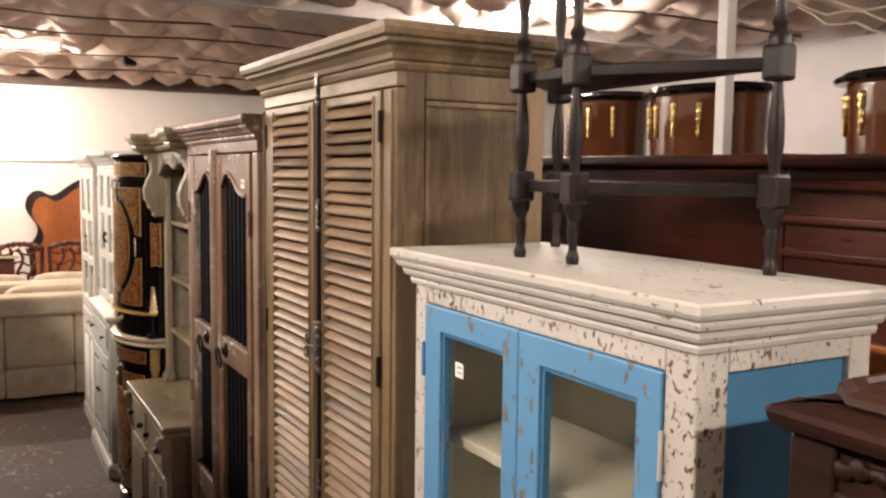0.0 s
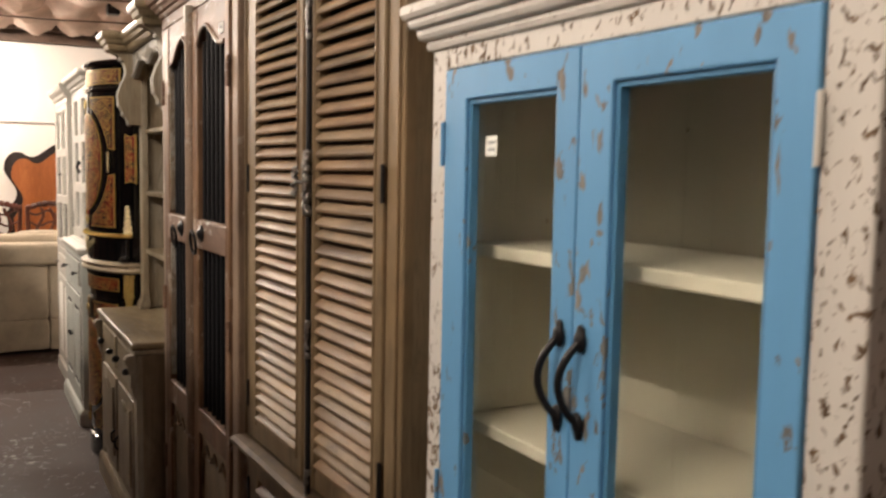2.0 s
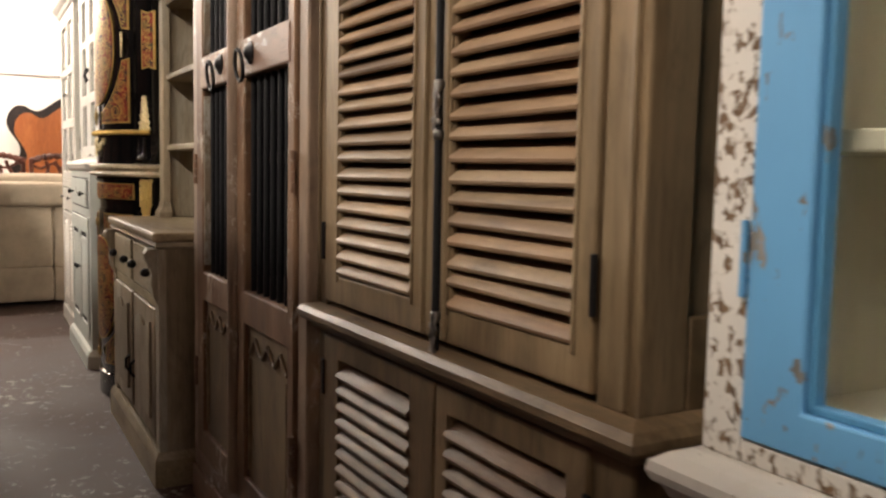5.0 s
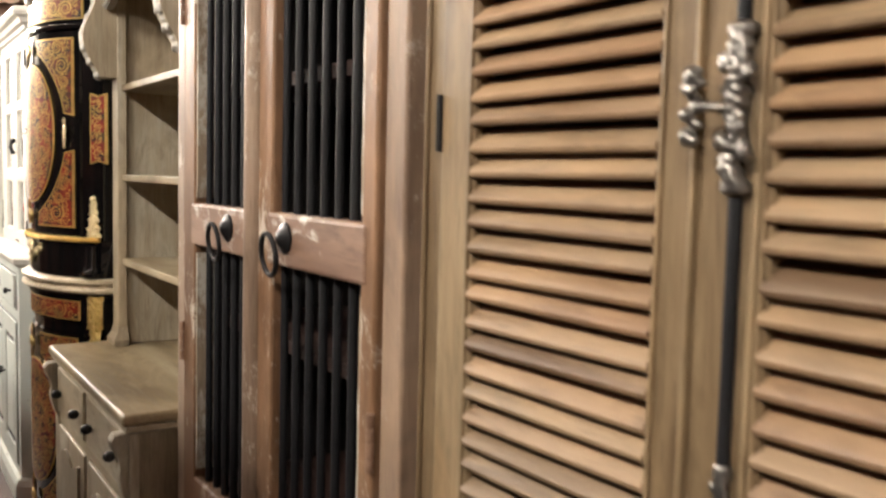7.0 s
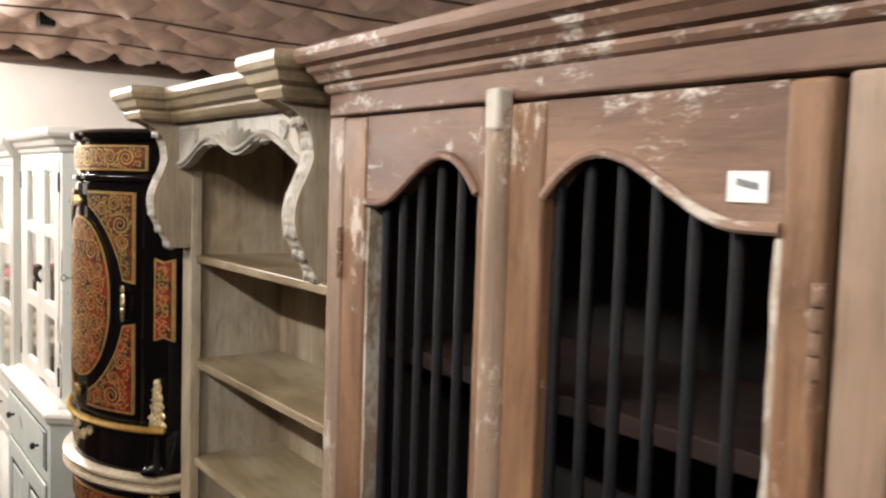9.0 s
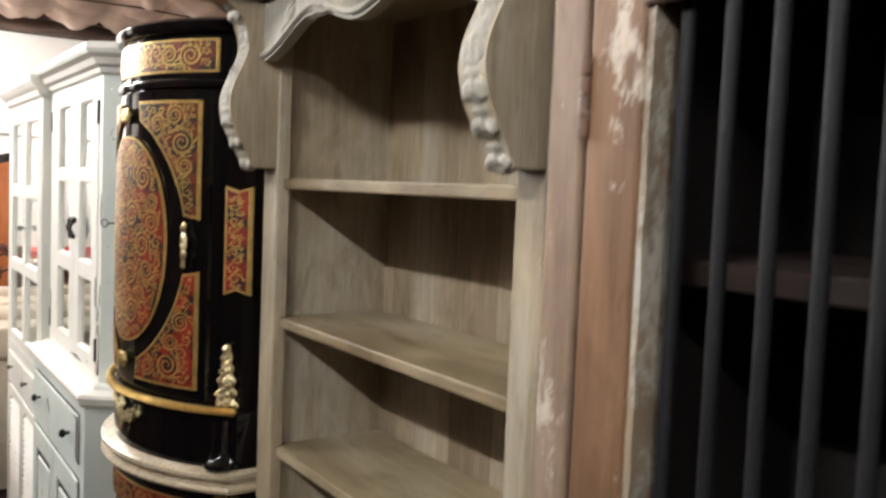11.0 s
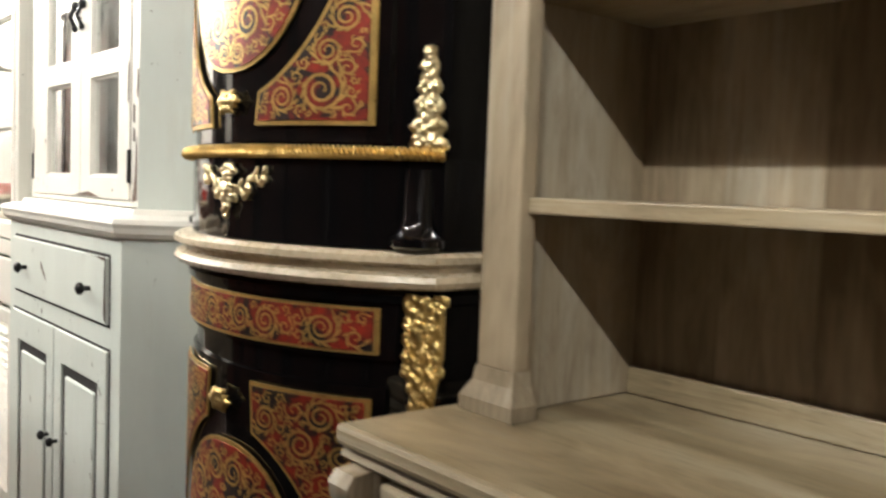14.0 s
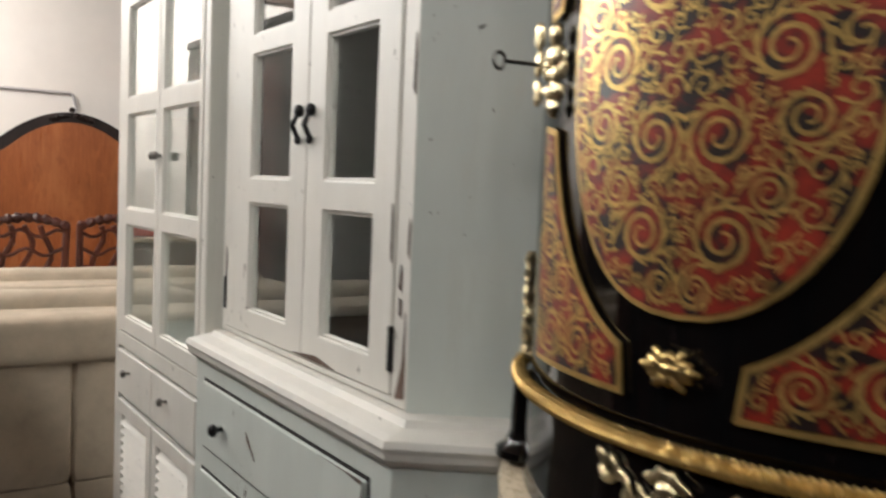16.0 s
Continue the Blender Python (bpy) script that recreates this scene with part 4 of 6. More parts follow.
            for k in range(4):
                lathe(bm, [(0.006, z - 0.044 + k * 0.022), (0.0065, z - 0.042 + k * 0.022), (0.0065, z - 0.026 + k * 0.022), (0.006, z - 0.024 + k * 0.022)], f0 - 0.003, yh, 10)
            part("hinge", bm, PINK_WOOD_Y, door, "painted barrel hinge", True)
    part("astragal", lathe(bmesh.new(), [(0.021, 0.17), (0.021, 1.962), (0.013, 1.972)], X - 0.004, 2.973, 16), PINK_WOOD, root, "half-round closing strip", True)
    part("latch", boxes((X - 0.026, X + 0.0, 2.955, 2.984, 1.935, 1.99), bevel=0.005), RAW_WOOD, root, "wooden turn latch")
    part("plinth", boxes((X - 0.008, XB, Y0, Y1, 0.0, 0.10), bevel=0.005), PINK_WOOD_Y, root)
    part("bottom_rail", boxes((X, X + 0.035, 2.506, 3.403, 0.10, 0.156)), PINK_WOOD_Y, root)
    tag = part("price_tag", boxes((X - 0.0055, X - 0.0042, 2.576, 2.621, 1.856, 1.886), bevel=0), PAPER, root, "white paper price tag")
    bm = bmesh.new()
    for k in range(5):
        box(bm, X - 0.0064, X - 0.0058, 2.586 + k * 0.005, 2.590 + k * 0.005, 1.868 + 0.001 * k, 1.875 + 0.001 * k)
    part("writing", bm, INK, tag)


barred_cabinet()


# ---- hutch dresser ----
def bracket_outline():
    """Side view of a hutch bracket: (x, z), from the foot up its scrolled front."""
    pts = [(0.795, 1.672), (0.738, 1.672)]
    for k in range(1, 24):
        u = k / 24
        pts.append((0.738 - 0.075 * u - 0.040 * math.sin(2 * math.pi * (u - 0.02)) * (0.35 + u), 1.672 + 0.335 * u))
    return pts + [(0.640, 2.010), (0.795, 2.010)]


def carved_edge(bm, y0, y1):
    """Overlapping carved scales down the front of a bracket."""
    outline = bracket_outline()[1:-2]
    m, w = (y0 + y1) / 2, y1 - y0
    for i, (x, z) in enumerate(outline):
        blob(bm, (x + 0.006, m, z + 0.003), (0.009, w * 0.49, 0.011), 0, 0.002)
        if i % 3 == 1:
            for s in (-1, 1):
                blob(bm, (x + 0.002, m + s * w * 0.24, z - 0.003), (0.006, w * 0.2, 0.016), s * 30, 0.004)
            blob(bm, (x + 0.001, m, z + 0.004), (0.006, w * 0.10, 0.018), 0, 0.003)
    return bm


def hutch():
    X, Y0, Y1, XB = 0.612, 3.546, 4.502, 1.085
    U = 0.790
    root = thing("hutch_dresser", X, 4.03, 0.0, "greyed pine hutch with open shelves and carved brackets above drawers", "dresser")
    part("countertop", boxes((X - 0.018, XB, Y0 - 0.012, Y1 + 0.012, 0.772, 0.800), bevel=0.008), OLIVE_WOOD_Y, root, "worn plank top")
    part("under_moulding", moulding(bmesh.new(), plan(X, XB, Y0, Y1), (1,), [(0.0, 0.750), (0.010, 0.758), (0.006, 0.771)]), OLIVE_WOOD_Y, root)
    part("side_panel", boxes((X + 0.02, XB, Y0, Y0 + 0.022, 0.05, 0.755)), OLIVE_WOOD, root)
    part("side_panel", boxes((X + 0.02, XB, Y1 - 0.022, Y1, 0.05, 0.755)), OLIVE_WOOD, root)
    part("carcass", boxes((X + 0.02, XB - 0.02, Y0 + 0.024, Y1 - 0.024, 0.05, 0.745)), OLIVE_WOOD, root)
    for a, b in ((Y0, Y0 + 0.06), (Y1 - 0.06, Y1)):
        part("stile", boxes((X, X + 0.03, a, b, 0.05, 0.752), bevel=0.005), OLIVE_WOOD, root)
        m = (a + b) / 2
        # scrolled corbel at the head of the stile
        pts = [(X + 0.002, 0.752), (X - 0.030, 0.750), (X - 0.040, 0.735), (X - 0.036, 0.715), (X - 0.020, 0.700), (X - 0.014, 0.670), (X - 0.022, 0.645), (X - 0.012, 0.600), (X + 0.002, 0.570)]
        part("corbel", prism(bmesh.new(), pts, "y", m - 0.022, m + 0.022, 0.004), OLIVE_WOOD, root, "scrolled corbel", True)
    mid = (Y0 + Y1) / 2
    part("mid_stile", boxes((X + 0.004, X + 0.03, mid - 0.022, mid + 0.022, 0.13, 0.748), bevel=0.004), OLIVE_WOOD, root)
    part("rail", boxes((X + 0.003, X + 0.03, Y0 + 0.06, Y1 - 0.06, 0.560, 0.592), bevel=0.004), OLIVE_WOOD_Y, root)
    for a, b in ((Y0 + 0.066, mid - 0.026), (mid + 0.026, Y1 - 0.066)):
        drawer = part("drawer", boxes((X - 0.004, X + 0.02, a, b, 0.598, 0.742), bevel=0.006), OLIVE_WOOD_Y, root, "drawer front")
        for y in (a + 0.06, b - 0.06):
            part("knob", blob(bmesh.new(), (X - 0.018, y, 0.665), (0.016, 0.015, 0.015)), IRON, drawer, "dark round knob", True)
        door = part("door", boxes((X - 0.002, X + 0.02, a, b, 0.135, 0.555), bevel=0.005), OLIVE_WOOD, root, "panelled door")
        bm = bmesh.new()
        m, w = (a + b) / 2, (b - a) / 2 - 0.055
        pts = [(m + w * c, 0.19) for c in (-1, 1)] + [(m + w * (1 - k / 8), 0.47 + 0.035 * abs(math.sin(math.pi * k / 16 * 1.5))) for k in range(17)]
        prism(bm, pts, "x", X - 0.010, X + 0.0, 0.004)
        part("raised_panel", bm, OLIVE_WOOD, door, "arched raised panel")
        bm = bmesh.new()
        y = b - 0.025 if a < mid - 0.1 else a + 0.025
        sweep(bm, [(X - 0.006, y, 0.32), (X - 0.02, y, 0.305), (X - 0.02, y, 0.275), (X - 0.006, y, 0.26)], 0.005, 8)
        part("handle", bm, IRON, door, "small iron handle", True)
    part("plinth", moulding(bmesh.new(), plan(X - 0.004, XB, Y0, Y1), (1,), [(0.012, 0.0), (0.012, 0.085), (0.006, 0.100), (0.0, 0.110)]), OLIVE_WOOD_Y, root, "moulded plinth")
    # upper shelves
    part("upper_side", boxes((U + 0.012, XB, Y0 + 0.012, Y0 + 0.034, 0.801, 2.01)), OLIVE_WOOD, root)
    part("upper_side", boxes((U + 0.012, XB, Y1 - 0.080, Y1 - 0.058, 0.801, 2.01)), OLIVE_WOOD, root)
    me = mesh_of("back_board", boxes((1.066, 1.078, -0.0700, 0.0700, 0.801, 2.01), bevel=0.0008), OLIVE_WOOD)
    for k in range(6):
        piece("back_board", me, root, Vector((0, 3.6515 + 0.1402 * k, 0)) - root_place(root))
    for z in (1.632, 1.343, 1.068):
        part("shelf", boxes((U + 0.014, 1.066, Y0 + 0.034, Y1 - 0.080, z, z + 0.021), bevel=0.003), OLIVE_WOOD_Y, root, "plain shelf board")
    part("upstand", boxes((1.052, 1.065, Y0 + 0.034, Y1 - 0.080, 0.801, 0.842), bevel=0.003), OLIVE_WOOD_Y, root)
    for a, b in ((Y0 + 0.010, Y0 + 0.074), (Y1 - 0.102, Y1 - 0.032)):
        part("pillar", boxes((U, U + 0.03, a, b, 0.86, 2.01), bevel=0.004), OLIVE_WOOD, root)
        foot = moulding(bmesh.new(), plan(U, U + 0.03, a, b), (1,), [(0.016, 0.801), (0.016, 0.820), (0.012, 0.828), (0.004, 0.842), (0.001, 0.862)])
        part("pillar_foot", foot, OLIVE_WOOD, root, "moulded pillar foot")
        bracket = part("bracket", prism(bmesh.new(), bracket_outline(), "y", a + 0.004, b - 0.004, 0.003), OLIVE_WOOD, root, "scrolled grey bracket")
        cast(part("carving", carved_edge(bmesh.new(), a + 0.004, b - 0.004), CARVED, bracket, "carved leaf edge in pale worn paint", True), 0.0026)
    # valance
    v0, v1 = Y0 + 0.074, Y1 - 0.102
    pts = []
    for k in range(49):
        u = k / 48
        c = abs(2 * u - 1)
        if c < 0.4:
            z = 1.918 + 0.034 * math.sin(math.pi / 2 * c / 0.4) ** 2
        else:
            q = (c - 0.4) / 0.6
            z = 1.952 - 0.066 * q * q * (3 - 2 * q)
        pts.append((v0 + (v1 - v0) * u, z))
    outline = pts + [(v1, 2.01), (v0, 2.01)]
    val = part("valance", prism(bmesh.new(), outline, "x", 0.752, 0.775, 0.003), CARVED, root, "scalloped valance in pale worn paint")
    bm = bmesh.new()
    sweep(bm, [(0.751, y, z + 0.012) for y, z in pts], 0.007, 8)
    m = (v0 + v1) / 2
    for s in (-1, 1):
        for k in range(5):
            leaf(bm, (0.753, m + s * (0.02 + k * 0.030), 1.935 + 0.004 * k), 0.05, 0.026, s * (0.5 + 0.28 * k), 0.012)
        blob(bm, (0.752, m + s * 0.26, 1.965), (0.008, 0.022, 0.022), 0, 0.006)
        leaf(bm, (0.753, m + s * 0.24, 1.945), 0.07, 0.03, s * 1.9, 0.012)
        leaf(bm, (0.753, m + s * 0.28, 1.955), 0.05, 0.03, -s * 0.9, 0.012)
    leaf(bm, (0.753, m, 1.925), 0.075, 0.04, 0.0, 0.014)
    part("carving", bm, CARVED, val, "carved leaves and shell", True)
    # stepped cornice: deep ends over the brackets, shallow middle
    prof = [(0.0, 2.006), (0.008, 2.012), (0.014, 2.026), (0.012, 2.032), (0.024, 2.040), (0.030, 2.056), (0.038, 2.062), (0.042, 2.074), (0.042, 2.088), (0.036, 2.092)]
    shape = [(0.655, Y1 + 0.0), (0.655, v1 - 0.01), (0.735, v1 - 0.01), (0.735, v0 + 0.01), (0.655, v0 + 0.01), (0.655, Y0 - 0.004), (XB, Y0 - 0.004), (XB, Y1 + 0.0)]
    part("cornice", moulding(bmesh.new(), shape, (6,), prof), OLIVE_WOOD_Y, root, "stepped cornice")


hutch()


# ---- black lacquer corner cabinets with brass inlay ----
BY, BHALF, BX, BSAG = 4.870, 0.372, 0.602, 0.19
BRAD = (BHALF ** 2 + BSAG ** 2) / (2 * BSAG)


def bow(y, grow=0.0):
    """x of the bowed front at y."""
    r = BRAD + grow
    d = min(abs(y - BY), r - 0.001)
    return BX + BRAD - math.sqrt(r * r - d * d)


def bow_plan(grow, half=None, seg=28):
    """Plan of the cabinet: bowed front, straight back."""
    h = (half or 0.350) + grow * 0.6
    front = [(bow(BY + h - 2 * h * k / seg, grow), BY + h - 2 * h * k / seg) for k in range(seg + 1)]
    return front + [(1.10, BY - h), (1.10, BY + h)]


def bow_tier(bm, rows):
    """Stacks plans at heights: (grow, z)."""
    rings = [[bm.verts.new((x, y, z)) for x, y in bow_plan(g)] for g, z in rows]
    n = len(rings[0])
    for a, b in zip(rings, rings[1:]):
        for k in range(n):
            bm.faces.new((a[k], a[(k + 1) % n], b[(k + 1) % n], b[k]))
    bm.faces.new(rings[0])
    bm.faces.new(rings[-1][::-1])
    return bm


def inset(pts, d):
    """A simple outline drawn in by d, corner by corner."""
    n, out = len(pts), []
    area = sum(pts[i][0] * pts[(i + 1) % n][1] - pts[(i + 1) % n][0] * pts[i][1] for i in range(n))
    s = 1 if area > 0 else -1
    for i in range(n):
        a, b, c = Vector(pts[i - 1]), Vector(pts[i]), Vector(pts[(i + 1) % n])
        e, f = (b - a).normalized(), (c - b).normalized()
        nrm = Vector((-(e + f).y, (e + f).x)).normalized() * s
        k = max(0.5, math.sqrt(max(0.0, (1 + e.dot(f)) / 2)))
        p = b + nrm * (d / k)
        out.append((p.x, p.y))
    return out


def bowed_plate(pts, grow, thick=0.003):
    """A thin plate with a given outline (y, z), bent onto the bowed front."""
    bm = bmesh.new()
    bm.faces.new([bm.verts.new((0, y, z)) for y, z in pts])
    y0, y1 = min(p[0] for p in pts), max(p[0] for p in pts)
    cuts = int((y1 - y0) / 0.018)
    for k in range(1, cuts + 1):
        bmesh.ops.bisect_plane(bm, geom=bm.verts[:] + bm.edges[:] + bm.faces[:], plane_co=(0, y0 + (y1 - y0) * k / (cuts + 1), 0), plane_no=(0, 1, 0))
    bmesh.ops.triangulate(bm, faces=bm.faces[:])
    made = bmesh.ops.extrude_face_region(bm, geom=bm.faces[:])
    low = [g for g in made["geom"] if isinstance(g, bmesh.types.BMVert)]
    ids = {v for v in low}
    for v in bm.verts:
        v.co.x = bow(v.co.y, grow if v in ids else grow - thick)
    return bm


def edge_gap(p, pts):
    """How far a point lies inside an outline; negative outside."""
    best, inside, n = 9.0, False, len(pts)
    for i in range(n):
        (ay, az), (by, bz) = pts[i], pts[(i + 1) % n]
        dy, dz = by - ay, bz - az
        u = max(0.0, min(1.0, ((p[0] - ay) * dy + (p[1] - az) * dz) / (dy * dy + dz * dz + 1e-12)))
        best = min(best, math.hypot(p[0] - ay - u * dy, p[1] - az - u * dz))
        if (az > p[1]) != (bz > p[1]) and p[0] < ay + (p[1] - az) * dy / dz:
            inside = not inside
    return best if inside else -best


def ribbon(bm, line, widths, grow):
    """A flat strip of cut brass along (y, z) points, bent onto the bowed front."""
    last = None
    for i, (y, z) in enumerate(line):
        a, b = line[max(i - 1, 0)], line[min(i + 1, len(line) - 1)]
        d = math.hypot(b[0] - a[0], b[1] - a[1]) or 1.0
        ny, nz = -(b[1] - a[1]) / d * widths[i], (b[0] - a[0]) / d * widths[i]
        pair = [bm.verts.new((bow(y + s * ny, grow), y + s * ny, z + s * nz)) for s in (1, -1)]
        if last:
            bm.faces.new((last[0], last[1], pair[1], pair[0]))
        last = pair


def scroll(bm, cy, cz, r, start, hand, grow):
    """One spiral tendril with leaves along its outside."""
    turns = 2.3 if r > 0.018 else 1.3
    line, widths = [], []
    n = 30 if r > 0.018 else 18
    for k in range(n):
        u = k / (n - 1)
        a = start + hand * 2 * math.pi * turns * u
        q = r * (0.96 - 0.80 * u)
        line.append((cy + q * math.cos(a), cz + q * math.sin(a)))
        widths.append((0.0008 + 0.042 * r) * (0.45 + math.sin(math.pi * min(1.0, 0.15 + u * 0.85)) * 0.75) * (1.5 if k == n - 2 else 1.0))
    ribbon(bm, line, widths, grow)
    leaves = 10 if r > 0.018 else 5
    for k in range(leaves):
        a = start + hand * 2 * math.pi * 0.85 * (k + 0.4) / leaves
        length = r * (0.34 + 0.10 * math.sin(k * 2.0))
        q = r * (0.93 - 0.34 * (k + 0.4) / leaves)
        pts = []
        for i in range(5):
            v = i / 4
            b = a - hand * 0.55 * v
            pts.append((cy + (q + length * v) * math.cos(b), cz + (q + length * v) * math.sin(b)))
        ribbon(bm, pts, [0.0006 + 0.055 * r * math.sin(math.pi * (0.1 + 0.82 * i / 4)) for i in range(5)], grow)


def scrollwork(pts, grow, axis=None, seed=1, biggest=0.034):
    """Fills an outline with tendrils of many sizes, mirrored about an axis if there is one."""
    rng, bm, done = random.Random(seed), bmesh.new(), []
    y0, y1 = min(p[0] for p in pts), max(p[0] for p in pts)
    z0, z1 = min(p[1] for p in pts), max(p[1] for p in pts)
    for limit, tries in ((biggest, 200), (biggest * 0.62, 420), (0.014, 800), (0.009, 1100), (0.0065, 1100)):
        for k in range(tries):
            y, z = rng.uniform(y0 if axis is None else axis, y1), rng.uniform(z0, z1)
            r = edge_gap((y, z), pts)
            if axis is not None:
                r = min(r, (y - axis) + 0.002)
            for cy, cz, cr in done:
                r = min(r, math.hypot(y - cy, z - cz) - cr * 0.94)
                if r < limit * 0.55:
                    break
            if r < limit * 0.62 or r < 0.0042:
                continue
            r = min(r, limit)
            done.append((y, z, r))
            start, hand = rng.uniform(0, 6.28), rng.choice((-1, 1))
            scroll(bm, y, z, r * 0.97, start, hand, grow)
            if axis is not None:
                scroll(bm, 2 * axis - y, z, r * 0.97, math.pi - start, -hand, grow)
    return bm


def inlay(name, pts, material, parent, label, border=0.0065, lift=0.0, axis=None, biggest=0.034):
    frame_ob = part("brass_border", bowed_plate(pts, 0.003 + lift), BRASS, parent, "brass line border")
    inner = inset(pts, border)
    part(name, bowed_plate(inner, 0.0045 + lift, 0.002), material, parent, label)
    part("brass_scrollwork", scrollwork(inset(inner, 0.002), 0.0051 + lift, axis, len(name) + len(pts), biggest), BRASS, parent, "cut brass scrolls")
    return frame_ob


def ellipse(cy, cz, a, b, n=44, power=1.0):
    out = []
    for k in range(n):
        t = 2 * math.pi * k / n
        c, s = math.cos(t), math.sin(t)
        out.append((cy + a * math.copysign(abs(c) ** power, c), cz + b * math.copysign(abs(s) ** power, s)))
    return out


def spandrel(side, up, cy, cz, a, b, edge, z_out):
    """The corner panel between an oval and the door's corner."""
    pts = []
    for k in range(15):
        t = radians(13 + 59 * k / 14)
        pts.append((cy + side * (a * math.cos(t)), cz + up * (b * math.sin(t))))
    pts += [(pts[-1][0] - side * 0.006, z_out), (cy + side * edge, z_out), (cy + side * edge, cz + up * b * 0.20)]
    return pts


def mount(parent, y, z, shape, name="gilt_mount", label="cast gilt mount"):
    bm = bmesh.new()
    x = bow(y, 0.006)
    if shape == "rosette":
        for k in range(12):
            a = 2 * math.pi * k / 12
            long = 1.0 if k % 2 == 0 else 0.8
            for q, w in ((0.012, 0.0034), (0.018, 0.0044), (0.023, 0.0032)):
                blob(bm, (bow(y + q * long * 1.25 * math.cos(a), 0.007 + 0.002 * (q < 0.02)), y + q * long * 1.25 * math.cos(a), z + q * long * 0.78 * math.sin(a)), (0.0045, w * 1.15, w * 1.15), 0, 0.001)
        blob(bm, (x - 0.003, y, z), (0.006, 0.0075, 0.006), 0, 0.001)
        for s in (-1, 1):
            blob(bm, (x - 0.003, y + s * 0.0125, z), (0.005, 0.0042, 0.0042), 0, 0.001)
    elif shape == "drop":
        for dz, w, h in ((0.038, 0.009, 0.015), (0.016, 0.017, 0.013), (-0.004, 0.011, 0.011), (-0.022, 0.016, 0.013), (-0.040, 0.008, 0.013)):
            blob(bm, (x, y, z + dz), (0.006, w, h), 0, 0.003)
        for s in (-1, 1):
            blob(bm, (x, y + s * 0.014, z + 0.002), (0.004, 0.005, 0.012), 0, 0.002)
    elif shape == "mask":
        for k in range(9):
            u = k / 8
            blob(bm, (x - 0.003, y, z + 0.022 - 0.062 * u), (0.007, 0.0135 * math.sin(math.pi * (0.25 + 0.68 * u)) + 0.002, 0.006), 0, 0.005)
        for s in (-1, 1):
            for k in range(9):
                yy = y + s * (0.012 + 0.0088 * k)
                zz = z - 0.012 + 0.0042 * k + 0.008 * math.sin(k * 1.5)
                blob(bm, (bow(yy, 0.004), yy, zz), (0.0045, 0.0098 - 0.0004 * k, 0.0086 - 0.0004 * k), -s * 40, 0.004)
                if k % 2 == 0:
                    blob(bm, (bow(yy, 0.004), yy, zz + 0.010), (0.004, 0.005, 0.011), -s * 25, 0.003)
            for k in range(4):
                blob(bm, (x, y + s * (0.005 + 0.005 * k), z + 0.030 + 0.004 * math.sin(k * 2)), (0.004, 0.0035, 0.0095), s * (12 + 16 * k), 0.003)
    elif shape in ("caryatid", "term"):
        flat = math.sqrt(max(0.05, 1 - ((y - BY) / BRAD) ** 2))
        for k in range(30):
            u = k / 29
            if shape == "caryatid":
                zz, w = z + 0.130 * u, (0.0135 * (1 - u) ** 0.9 + 0.0035) * (1 + 0.28 * math.sin(k * 1.05 + 1.2))
            else:
                zz, w = z - 0.178 * u, (0.022 if u < 0.45 else 0.022 - 0.026 * (u - 0.45)) + (0.004 if k in (0, 1, 16, 17) else 0.0)
            for side in (-1.0, -0.5, 0.0, 0.5, 1.0):
                yy = y + side * w * flat
                lump = 0.0045 if shape == "caryatid" else 0.0036
                lift = 0.005 + 0.0022 * math.sin(k * 1.7 + side * 4.2) + (0.002 if side == 0 else 0.0)
                blob(bm, (bow(yy, 0.002), yy, zz), (0.004, max(w * 0.40, 0.003), 0.006))
                blob(bm, (bow(yy, lift), yy, zz + 0.002 * math.sin(side * 5 + k)), (lump, max(w * 0.32, 0.0028), 0.0056), 30 * side, 0.001)
        if shape == "term":
            for k in range(20):
                a = 2 * math.pi * k / 20
                yy = y + 0.015 * flat * math.cos(a)
                blob(bm, (bow(yy, 0.011), yy, z - 0.058 + 0.026 * math.sin(a)), (0.003, 0.003, 0.0036))
            blob(bm, (bow(y, 0.009), y, z - 0.058), (0.005, 0.007, 0.016), 0, 0.001)
    return cast(part(name, bm, GOLD if shape in ("rosette", "term") else PALE_GOLD, parent, label, True), 0.0014)


